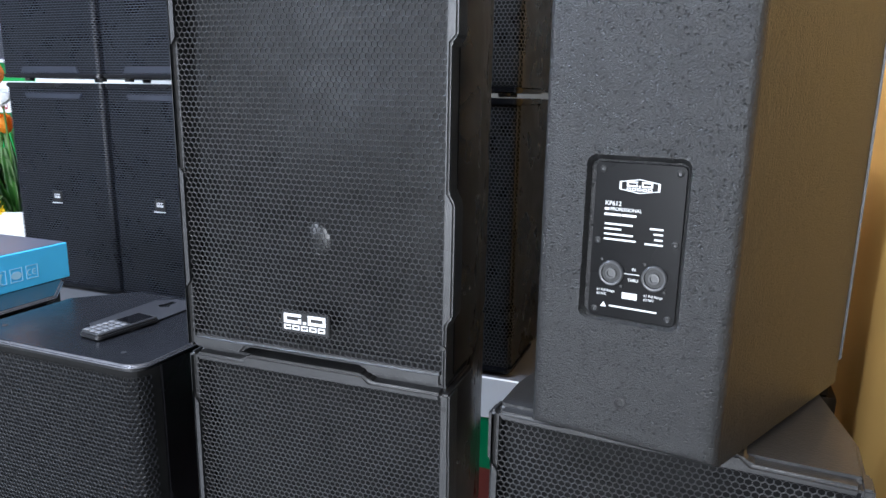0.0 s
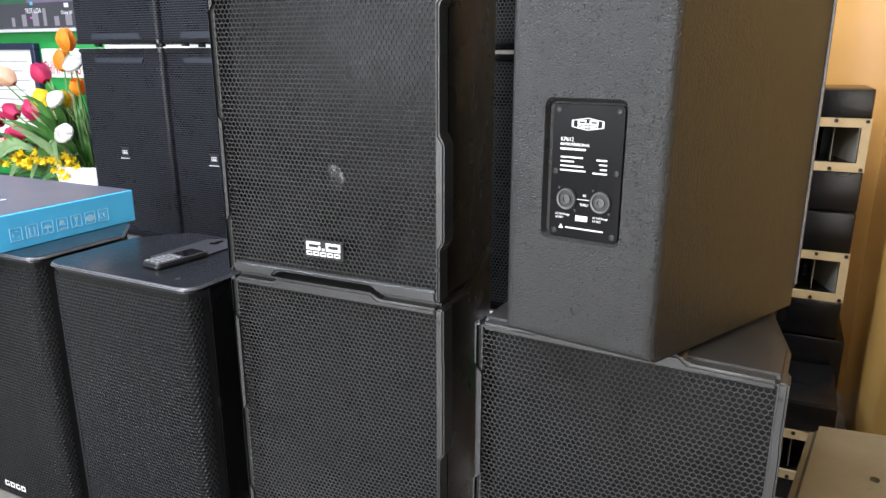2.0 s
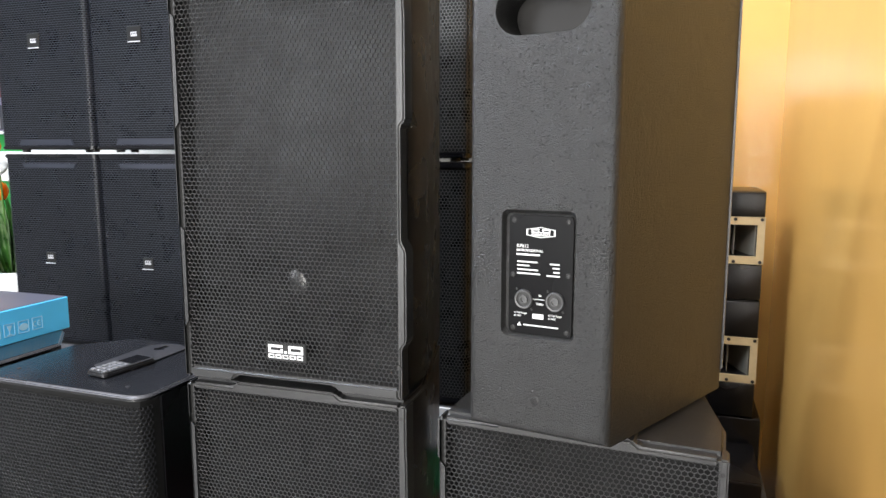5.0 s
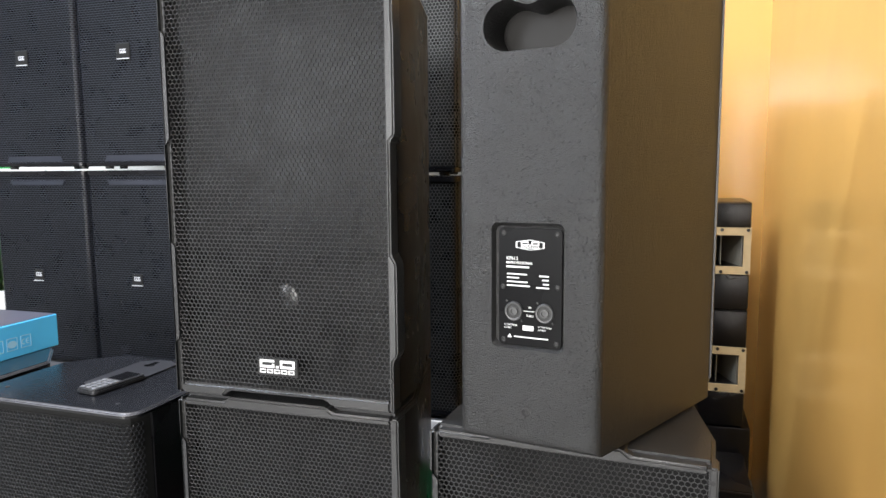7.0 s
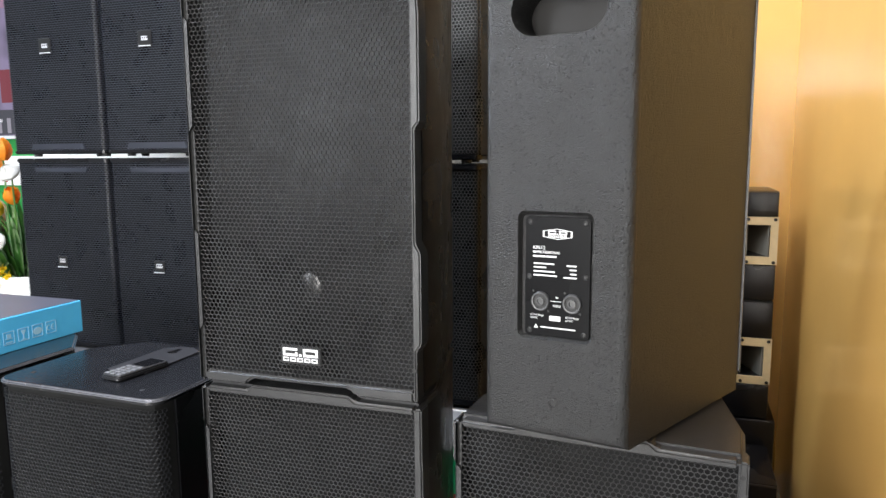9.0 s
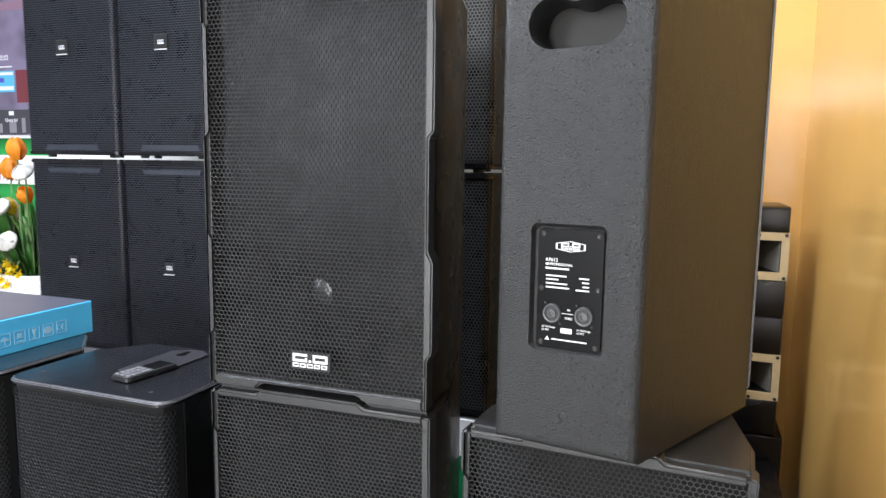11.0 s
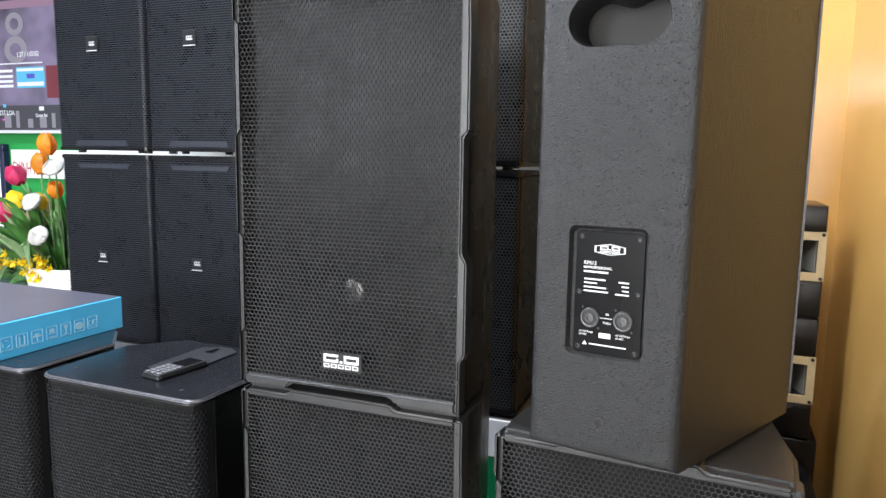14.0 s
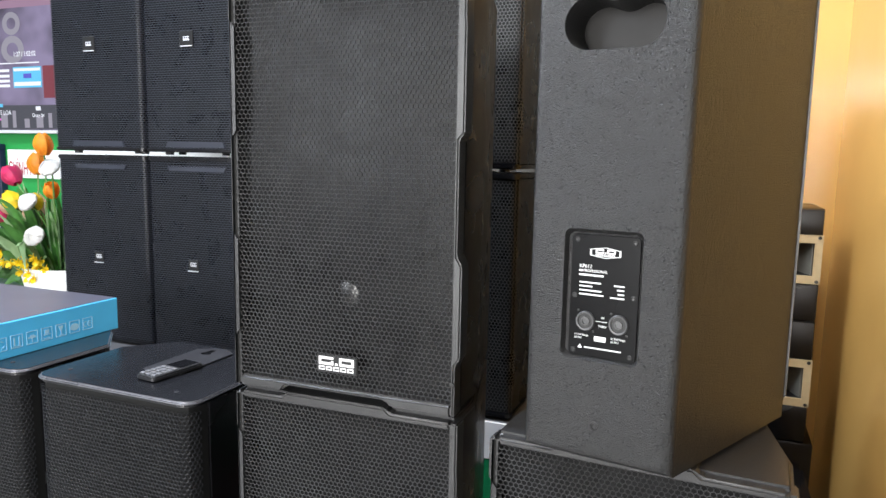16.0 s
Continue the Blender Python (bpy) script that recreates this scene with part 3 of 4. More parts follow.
for x, a in ((-1.760, 0.0), (-1.382, 0.0)):
    fine_speaker(pose(x, 1.464, TOP + 0.004, 0, 0, a), "black loudspeaker with fine steel grille standing on the platform", False, True, "stacked shop loudspeakers")
    fine_speaker(pose(x, 1.460, TOP + JH + 0.011, 0, 0, a), "black loudspeaker with a badge, stacked on another loudspeaker", True, False, "stacked shop loudspeakers")
for z in (TOP + 0.004, TOP + 0.588):
    fine_speaker(pose(-0.556, 1.335, z, 0, 0, 0) @ Matrix.Diagonal((1, 1, 0.967, 1)), "black loudspeaker with a hexagonal mesh front behind the stacks", False, True, "rear loudspeakers", 0.29, 0.17, REAR_GRILLE)


# ---- platform with a banner ----
t = thing("display_platform", "low display platform faced with a white, green and red banner", "platform")
part("top", block(bmesh.new(), -3.6, -0.25, 1.329, 2.1, TOP - 0.03, TOP, 0.003), M_PLATFORM, t)
part("body", block(bmesh.new(), -3.58, -0.27, 1.33, 2.1, 0.0, TOP - 0.03), M_WALL, t)
part("banner_band", block(bmesh.new(), -3.58, -0.27, 1.320, 1.3285, 0.311, TOP - 0.001), M_BANNER_W, t, "white band of the banner", 0)
part("banner_band", block(bmesh.new(), -3.58, -0.27, 1.322, 1.3285, 0.189, 0.311), M_BANNER_G, t, "green band of the banner", 0)
part("banner_band", block(bmesh.new(), -3.58, -0.27, 1.322, 1.3285, 0.0, 0.189), M_BANNER_R, t, "dark red band of the banner", 0)
bm = bmesh.new()
prism(bm, [(-0.445, 0.290), (-0.429, 0.290), (-0.441, 0.262)], 1.3195, 1.3215)
part("print", bm, M_BANNER_W, t, "white printed corner", 0)


# ---- two black cabinets with wrapped grilles ----
SH = 0.598
SUB_GRILLE = grille_mesh("grille", 0.395, SH - 0.03, 0.0084, 0.78, M_GRILLE_DARK, path_bend(0.1865, 0.03))


def wrapped_cabinet(m, label, mark):
    t = thing("loudspeaker", label, "loudspeaker", m, "cabinets with wrapped grilles")
    outline = [(-0.181, 0.03), (-0.172, 0.012), (-0.155, 0.006), (0.155, 0.006), (0.172, 0.012), (0.181, 0.03), (0.183, 0.205), (0.10, 0.292), (-0.10, 0.292), (-0.183, 0.205)]
    bm = bmesh.new()
    prism(bm, outline, 0.0, SH - 0.012, "xy")
    part("cabinet", bm, M_FOAM, t)
    bm = bmesh.new()
    lid = []
    for k in range(7):
        a = radians(180 + 90 * k / 6)
        lid.append((-0.157 + 0.032 * math.cos(a), 0.030 + 0.032 * math.sin(a)))
    for k in range(7):
        a = radians(270 + 90 * k / 6)
        lid.append((0.157 + 0.032 * math.cos(a), 0.030 + 0.032 * math.sin(a)))
    lid += [(0.189, 0.210), (0.105, 0.298), (-0.105, 0.298), (-0.189, 0.210)]
    prism(bm, lid, SH - 0.012, SH, "xy")
    cut(bm, 0.0035)
    part("top_plate", bm, M_TOP, t, "satin black top plate")
    # band round the lid whose lighter colour imitates the edge highlight
    bm = bmesh.new()
    prism(bm, [(x * 1.006, y * 1.0 - (0.0012 if y < 0.1 else -0.001)) for x, y in lid], SH - 0.0085, SH - 0.0010, "xy")
    cut(bm, 0.003, 3)
    part("edge_highlight", bm, M_EDGE_SHINE, t, "top plate edge, its highlight put into a grey band")
    under("grille", SUB_GRILLE, t).location = (0, 0, SH / 2 - 0.006)
    for s in (-1, 1):
        bm = bmesh.new()
        prism(bm, [(s * 0.1835, 0.045), (s * 0.1885, 0.045), (s * 0.1885, 0.192), (s * 0.1835, 0.192)], 0.0, SH - 0.012, "xy")
        part("side_panel", bm, M_SMOOTH, t)
    for x, y in ((0.125, 0.035), (-0.15, 0.05)):
        bm = bmesh.new()
        lathe(bm, [(0.0045, SH - 0.001), (0.0042, SH + 0.0008), (0.002, SH + 0.0004), (0, SH + 0.0004)], 14, "z", (x, y, 0))
        part("screw", bm, M_SHEET, t)
    if mark:
        for i in range(4):
            bm = bmesh.new()
            ring_shape(bm, -0.040 + i * 0.019, -0.026 + i * 0.019, 0.03, 0.043, 0.003, -0.003, i % 2 == 0)
            part("mark", bm, M_WHITE, t, "plain white mark", 0)
    return t


front = wrapped_cabinet(pose(-0.937, 0.710, 0.002, 0, 0, -0.6), "black loudspeaker with a wrapped steel grille and satin top", False)
left = wrapped_cabinet(pose(-1.350, 0.712, 0.002, 0, 0, 0), "black loudspeaker with a wrapped grille, carrying a carton", True)
# rigging plate let into the top of the front cabinet
bm = bmesh.new()
plate_pts = [(-0.092, -0.012), (-0.075, -0.032), (0.075, -0.032), (0.092, -0.012), (0.092, 0.010), (0.070, 0.032), (-0.078, 0.032), (-0.092, 0.016)]
keyhole = []
for k in range(14):
    a = radians(40 + 280 * k / 13)
    keyhole.append((0.052 + 0.0085 * math.cos(a), 0.004 + 0.0085 * math.sin(a)))
keyhole += [(0.078, 0.000), (0.078, 0.008)]
edges = []
for pts in (plate_pts, keyhole):
    v = [bm.verts.new((a, b, 0.0)) for a, b in pts]
    edges += [bm.edges.new((v[i], v[(i + 1) % len(v)])) for i in range(len(v))]
bmesh.ops.triangle_fill(bm, edges=edges, use_beauty=True)
bmesh.ops.solidify(bm, geom=bm.faces[:], thickness=0.0015)
rp = part("rigging_plate", bm, M_SHEET, front, "flat grey steel plate with a keyhole", 20)
rp.matrix_basis = Matrix.LocRotScale((0.020, 0.185, SH + 0.0016), Euler((0, 0, radians(90))), (1, 1.4, 1))


# ---- keypad phone ----
def phone(m):
    t = thing("mobile_phone", "dark keypad mobile phone lying on the loudspeaker", "phone", m)
    bm = bmesh.new()
    prism(bm, rounded(0.052, 0.118, 0.010, 5), 0.0, 0.0075, "xy")
    cut(bm, 0.002)
    part("body", bm, M_PHONE_SIDE, t)
    bm = bmesh.new()
    prism(bm, rounded(0.048, 0.114, 0.009, 5), 0.0075, 0.0095, "xy")
    cut(bm, 0.0012, 1)
    part("face", bm, M_PHONE, t)
    part("screen", block(bmesh.new(), -0.019, 0.019, 0.006, 0.050, 0.0095, 0.0102, 0.0003, 1), M_SCREEN, t)
    for r in range(5):
        for c in range(3):
            x, y = (c - 1) * 0.0145, -0.004 - r * 0.0112
            part("key", block(bmesh.new(), x - 0.0055, x + 0.0055, y - 0.004, y + 0.004, 0.0095, 0.0112, 0.0008, 1), M_KEY, t)
    return t


phone(pose(-0.897, 0.822, 0.6020, 0, 0, -8))


# ---- printed carton ----
BZ = 0.600
t = thing("carton", "flat blue and black printed carton lying on a loudspeaker", "box")
x0, x1, y0, y1, h = -1.78, -1.255, 0.57, 1.037, 0.074
part("tray", block(bmesh.new(), x0, x1, y0, y1, BZ, BZ + h, 0.0015, 1), M_CARTON_BLUE, t, "bright blue carton sides")
part("lid_print", block(bmesh.new(), x0 + 0.003, x1 - 0.003, y0 + 0.003, y1 - 0.003, BZ + h, BZ + h + 0.001), M_CARTON_TOP, t, "dark printed carton top", 0)
def icon(k, y):
    """Small square handling marks on the carton's side."""
    bm = bmesh.new()
    def rect(a0, a1, b0, b1):
        prism(bm, [(y + a0, BZ + b0), (y + a1, BZ + b0), (y + a1, BZ + b1), (y + a0, BZ + b1)], x1, x1 + 0.0006, "yz")
    w = 0.0012
    rect(-0.013, 0.013, 0.017, 0.017 + w), rect(-0.013, 0.013, 0.043, 0.043 + w)
    rect(-0.013, -0.013 + w, 0.0182, 0.043), rect(0.013 - w, 0.013, 0.0182, 0.043)
    if k == 0:
        for a in range(3):
            c, s = math.cos(radians(90 + 120 * a)), math.sin(radians(90 + 120 * a))
            prism(bm, [(y + 0.008 * c - 0.003 * s, BZ + 0.030 + 0.008 * s + 0.003 * c), (y + 0.008 * c + 0.003 * s, BZ + 0.030 + 0.008 * s - 0.003 * c), (y + 0.004 * c + 0.007 * s, BZ + 0.030 + 0.004 * s - 0.007 * c)], x1, x1 + 0.0006, "yz")
    elif k == 1:
        rect(-0.007, -0.004, 0.022, 0.039), rect(0.004, 0.007, 0.022, 0.039), rect(-0.009, 0.009, 0.0195, 0.021)
    elif k == 2:
        rect(-0.009, 0.009, 0.029, 0.033), rect(-0.0008, 0.0008, 0.021, 0.029), rect(-0.0045, 0.0045, 0.033, 0.036)
    elif k == 3:
        rect(-0.008, 0.008, 0.028, 0.030), rect(-0.005, 0.005, 0.031, 0.039), rect(-0.008, 0.008, 0.020, 0.022)
    elif k == 4:
        prism(bm, [(y - 0.006, BZ + 0.040), (y - 0.001, BZ + 0.028), (y + 0.001, BZ + 0.028), (y + 0.006, BZ + 0.040)], x1, x1 + 0.0006, "yz")
        rect(-0.001, 0.001, 0.021, 0.028), rect(-0.005, 0.005, 0.0195, 0.021)
    elif k == 5:
        prism(bm, [(y + 0.011 * math.cos(a), BZ + 0.030 + 0.008 * math.sin(a)) for a in [2 * math.pi * i / 14 for i in range(14)]], x1, x1 + 0.0006, "yz")
    else:
        for c in (-0.005, 0.006):
            for a in range(6):
                b0, b1 = radians(70 + 220 * a / 6), radians(70 + 220 * (a + 1) / 6)
                prism(bm, [(y + c + r * math.cos(b), BZ + 0.030 + r * math.sin(b)) for r, b in ((0.0065, b0), (0.0065, b1), (0.0048, b1), (0.0048, b0))], x1, x1 + 0.0006, "yz")
        rect(0.003, 0.008, 0.0292, 0.0308)
    part("handling_mark", bm, M_CARTON_INK, t, "pale handling mark", 0)


for k in range(7):
    icon(k, 0.7460 + k * 0.0342)
for i in range(5):
    bm = bmesh.new()
    a = 0.655 + i * 0.032
    prism(bm, [(x1 - 0.20, a), (x1 - 0.17, a + 0.004), (x1 - 0.17, a + 0.024), (x1 - 0.20, a + 0.02)], BZ + h + 0.001, BZ + h + 0.0015, "xy")
    part("title_bar", bm, M_WHITE, t, "white printed bar", 0)
bm = bmesh.new()
prism(bm, [(x1 - 0.155, 0.65), (x1 - 0.15, 0.65), (x1 - 0.15, 0.83), (x1 - 0.155, 0.83)], BZ + h + 0.001, BZ + h + 0.0015, "xy")
part("title_line", bm, M_WHITE, t, "white printed line", 0)


# ---- column loudspeakers against the yellow wall ----
def column_unit(z0, label, xa=0.157, xb=0.299, yf=1.746, hgt=0.316, zo=0.156):
    t = thing("column_loudspeaker", label, "loudspeaker", None, "column loudspeakers")
    bm = bmesh.new()
    for za, zb in ((z0, z0 + zo - 0.045), (z0 + zo + 0.045, z0 + hgt)):
        block(bm, xa, xb, yf + 0.004, yf + 0.24, za, zb, 0.006)
    block(bm, xa, xb, yf + 0.115, yf + 0.238, z0 + zo - 0.0455, z0 + zo + 0.0455)
    part("cabinet", bm, M_SMOOTH, t)
    part("upper_baffle", block(bmesh.new(), xa + 0.002, xb - 0.002, yf - 0.006, yf + 0.006, z0 + zo + 0.0625, z0 + hgt - 0.002, 0.004), M_SMOOTH, t)
    part("lower_baffle", block(bmesh.new(), xa + 0.002, xb - 0.002, yf - 0.006, yf + 0.006, z0 + 0.002, z0 + zo - 0.0625, 0.004), M_SMOOTH, t)
    bm = bmesh.new()
    zc = z0 + zo
    pierced(bm, [(xa, zc - 0.061), (xb, zc - 0.061), (xb, zc + 0.061), (xa, zc + 0.061)], [[(xa + 0.018, zc - 0.041), (xb - 0.018, zc - 0.041), (xb - 0.018, zc + 0.041), (xa + 0.018, zc + 0.041)]], yf - 0.008)
    bmesh.ops.recalc_face_normals(bm, faces=bm.faces)
    bmesh.ops.solidify(bm, geom=bm.faces[:], thickness=-0.009)
    fr = part("horn_frame", bm, M_CREAM, t, "cream horn frame", 20)
    bm = bmesh.new()
    a = [(xa + 0.018, yf, zc - 0.041), (xb - 0.018, yf, zc - 0.041), (xb - 0.018, yf, zc + 0.041), (xa + 0.018, yf, zc + 0.041)]
    b = [(xa + 0.052, yf + 0.11, zc - 0.036), (xb - 0.052, yf + 0.11, zc - 0.036), (xb - 0.052, yf + 0.11, zc + 0.036), (xa + 0.052, yf + 0.11, zc + 0.036)]
    va, vb = [bm.verts.new(p) for p in a], [bm.verts.new(p) for p in b]
    for k in range(4):
        bm.faces.new((va[k], va[(k + 1) % 4], vb[(k + 1) % 4], vb[k]))
    bm.faces.new(vb)
    part("horn", bm, M_SMOOTH, t, "", 0)
    xm = (xa + xb) / 2
    part("horn_vane", block(bmesh.new(), xm - 0.001, xm + 0.001, yf + 0.012, yf + 0.108, zc - 0.039, zc + 0.039), M_HORN, t, "thin pale vane in the horn")
    # plate over the glossy right wall, coloured pale for what it reflects
    bm = bmesh.new()
    prism(bm, [(xb - 0.0195, yf + 0.002), (xb - 0.062, yf + 0.098), (xb - 0.065, yf + 0.097), (xb - 0.0225, yf + 0.002)], zc - 0.040, zc + 0.040, "xy")
    part("horn_wall", bm, M_HORN, t, "horn side wall, its reflection put into a pale colour")
    for x in (xa + 0.008, (xa + xb) / 2, xb - 0.008):
        for s in (-0.055, 0.055):
            bm = bmesh.new()
            lathe(bm, [(0.0046, yf - 0.0085), (0.0042, yf - 0.0105), (0, yf - 0.010)], 12, "y", (x, 0, zc + s))
            part("screw", bm, M_BADGE, fr)
    return t


column_unit(0.627, "black column loudspeaker with a cream horn frame, top of a stack", hgt=0.283)
column_unit(0.310, "black column loudspeaker with a cream horn frame, middle of a stack")
column_unit(0.0, "black column loudspeaker with a cream horn frame on the floor", 0.140, 0.300, 1.485, 0.246, 0.117)
bm = bmesh.new()
block(bm, 0.14, 0.318, 1.742, 1.98, 0.0, 0.308, 0.008)
solid("speaker_base", bm, M_SMOOTH, "black base cabinet under the column loudspeakers", "cabinet")


# ---- loose cabinet at the wall ----
bm = bmesh.new()
prism(bm, [(0.150, 0.55), (0.367, 0.55), (0.367, 1.024), (0.212, 1.004), (0.180, 0.78)], 0.0, 0.44, "xy")
cut(bm, 0.012, 3)
t = thing("monitor_loudspeaker", "grey beige loudspeaker cabinet beside the yellow wall", "loudspeaker")
part("cabinet", bm, M_OLIVE, t)
bm = bmesh.new()
lathe(bm, [(0.006, 0.4395), (0.0058, 0.4415), (0.002, 0.4410), (0, 0.4410)], 12, "z", (0.284, 0.868, 0))
part("screw", bm, M_DARKMETAL, t)


# ---- television ----
def tv():
    t = thing("television", "large flat television with a silver edge showing a video menu", "television", pose(0.178, 0, 0.064))
    xr, xl, zb, zt, y = -2.815, -4.30, 1.025, 1.87, 2.085
    part("body", block(bmesh.new(), xl, xr, y, y + 0.04, zb, zt, 0.004), M_PHONE, t)
    for a in ((xl, xr, zb, zb + 0.014), (xl, xr, zt - 0.01, zt)):
        part("bezel", block(bmesh.new(), a[0], a[1], y - 0.006, y - 0.0005, a[2], a[3], 0.001, 1), M_SILVER, t)
    s = part("screen", block(bmesh.new(), xl + 0.006, xr - 0.004, y - 0.003, y - 0.001, zb + 0.015, zt - 0.011), glow("screen glow", (0.17, 0.14, 0.23), 1.0, 0.6), t, "lit screen", 0)
    lit = glow("screen white", (0.9, 0.92, 1.0), 1.1)
    def rect(name, x0, x1, z0, z1, mat, yy=-0.0045):
        bm = bmesh.new()
        prism(bm, [(x0, z0), (x1, z0), (x1, z1), (x0, z1)], y + yy, y + yy + 0.001)
        part(name, bm, mat, s, "", 0)
    grey = glow("screen grey", (0.32, 0.30, 0.36), 1.0)
    red = glow("screen red", (0.22, 0.03, 0.05), 1.0)
    green = glow("screen green", (0.03, 0.13, 0.07), 1.0)
    sky = glow("screen blue", (0.12, 0.55, 0.85), 1.1)
    mag = glow("screen magenta", (0.85, 0.12, 0.75), 1.0)
    deep = glow("screen deep blue", (0.10, 0.10, 0.65), 1.0)
    mauve = glow("screen mauve", (0.34, 0.20, 0.30), 1.0)
    rect("picture_area", -2.93, xr - 0.008, 1.18, 1.32, red)
    rect("picture_area", -4.0, -3.24, 1.15, 1.245, green)
    rect("picture_area", -4.2, xr - 0.008, 1.045, 1.15, glow("screen dark", (0.06, 0.06, 0.08), 1.0), -0.0042)
    rect("picture_area", -3.24, -2.86, 1.575, 1.61, mauve)
    rect("progress_bar", -3.9, -2.95, 1.333, 1.338, lit)
    rect("thumbnail", -3.115, -2.94, 1.227, 1.318, sky, -0.005)
    rect("thumbnail_band", -3.11, -2.945, 1.235, 1.252, lit, -0.0056)
    rect("thumbnail_band", -3.11, -2.945, 1.30, 1.312, lit, -0.0056)
    rect("thumbnail_band", -3.05, -3.0, 1.268, 1.288, deep, -0.0056)
    for a, z in ((-3.28, 1.298), (-3.33, 1.274), (-3.37, 1.252), (-3.32, 1.231)):
        rect("print_bar", a, -3.14, z, z + 0.012, lit)
    for z, rx, rz in ((1.508, 0.056, 0.050), (1.395, 0.072, 0.060)):
        bm = bmesh.new()
        n = 32
        out = [(-3.11 + rx * math.cos(2 * math.pi * k / n), z + rz * math.sin(2 * math.pi * k / n)) for k in range(n)]
        inn = [(-3.11 + rx * 0.5 * math.cos(2 * math.pi * k / n), z + rz * 0.5 * math.sin(2 * math.pi * k / n)) for k in range(n)]
        pierced(bm, out, [inn], y - 0.0045)
        part("speaker_picture", bm, grey, s, "", 0)
    bm = bmesh.new()
    prism(bm, [(-3.03 + 0.09 * math.cos(2 * math.pi * k / 24), 1.695 + 0.055 * math.sin(2 * math.pi * k / 24)) for k in range(24)], y - 0.0045, y - 0.0035)
    part("picture_area", bm, mag, s, "", 0)
    def write(text, x, z, size, mat, wide=1.0, yy=-0.005):
        lettering("lettering", text, size, mat, s, pose(x, y + yy, z, 90, 0, 0)).scale = (wide, 1, 1)
    write("1:27 / 1:02:02", -3.106, 1.364, 0.030, lit, 0.85, -0.0056)
    write("TEST LOA", -3.255, 1.107, 0.030, lit, 0.85)
    write("Quay lại", -3.01, 1.099, 0.020, lit, 1.1)
    write("Khúc", -3.40, 1.42, 0.066, lit)
    write("Boss", -3.40, 1.355, 0.066, lit)
    write("A", -3.43, 1.515, 0.27, lit, 1.05)
    write("A", -3.41, 1.525, 0.24, deep, 1.0, -0.0056)
    rect("icon", -2.985, -2.955, 1.126, 1.144, lit)
    rect("icon", -3.215, -3.195, 1.142, 1.156, sky)
    rect("print_bar", -3.225, -3.175, 1.083, 1.091, mag)
    for k in range(7):
        x = -3.36 + 0.075 * k
        rect("glass_picture", x, x + 0.022 + 0.01 * (k % 3), 1.05, 1.09 + 0.012 * (k % 4), grey, -0.0046)
    return t


tv()


# ---- notices on the back wall ----
t = thing("framed_certificate", "white certificate in a dark blue frame on the green wall", "picture frame", pose(0.12, 0, 0.055))
for a in ((-4.0, -3.20, 0.955, 0.985), (-4.0, -3.20, 0.52, 0.55), (-4.0, -3.97, 0.55, 0.955), (-3.23, -3.20, 0.55, 0.955)):
    part("frame", block(bmesh.new(), a[0], a[1], 2.095, 2.128, a[2], a[3], 0.003, 1), M_NAVY, t)
part("sheet", block(bmesh.new(), -3.97, -3.23, 2.110, 2.125, 0.55, 0.955), M_PAPER, t, "white printed sheet", 0)
for i in range(7):
    bm = bmesh.new()
    z = 0.90 - i * 0.045
    prism(bm, [(-3.9 + 0.05 * (i % 3), z), (-3.28 - 0.04 * (i % 2), z), (-3.28 - 0.04 * (i % 2), z + 0.006), (-3.9 + 0.05 * (i % 3), z + 0.006)], 2.108, 2.1095)
    part("print_bar", bm, M_GREYINK, t, "grey print", 0)
t = thing("wall_sign", "white sign with red capital letters on the green wall", "sign")
part("board", block(bmesh.new(), -3.05, -2.44, 2.112, 2.128, 0.885, 1.015, 0.002, 1), M_PAPER, t)
t2 = thing("wall_board", "long white board on the green wall", "sign")
part("board", block(bmesh.new(), -2.43, -1.15, 2.112, 2.128, 0.885, 1.05, 0.002, 1), M_PAPER, t2)
lettering("lettering", "CHÍNH HÃNG", 0.088, M_REDINK, t, pose(-3.045, 2.111, 0.900, 90, 0, 0)).scale = (0.45, 1, 1)


# ---- flowers ----
rng = random.Random(7)
FX, FY, FZ = -2.156, 1.62, TOP
fl = thing("flower_arrangement", "artificial tulips and roses in a white pot on the platform", "flowers", pose(FX, FY, FZ))
bm = bmesh.new()
lathe(bm, [(0.075, 0.0), (0.095, 0.02), (0.118, 0.11), (0.114, 0.128), (0.10, 0.128), (0.095, 0.11), (0, 0.108)], 32)
bmesh.ops.scale(bm, vec=(1.35, 1.2, 1.6), verts=bm.verts)
bmesh.ops.translate(bm, vec=(0.05, 0, 0), verts=bm.verts)
part("pot", bm, M_POT, fl, "white textured pot")


def stem_to(p, base=None):
    base = Vector(base or (rng.uniform(-0.05, 0.05), rng.uniform(-0.05, 0.05), 0.10))
    p = Vector(p)
    mid = base.lerp(p, 0.5) + Vector((-(p.x - base.x) * 0.25, -(p.y - base.y) * 0.25, 0.03))
    pts = [base * (1 - s) ** 2 + mid * 2 * s * (1 - s) + p * s * s for s in [k / 6 for k in range(7)]]
    part("stem", tube(bmesh.new(), pts, 0.0035, 0.0028), M_STEM, fl)
    return (pts[-1] - pts[-2]).normalized()


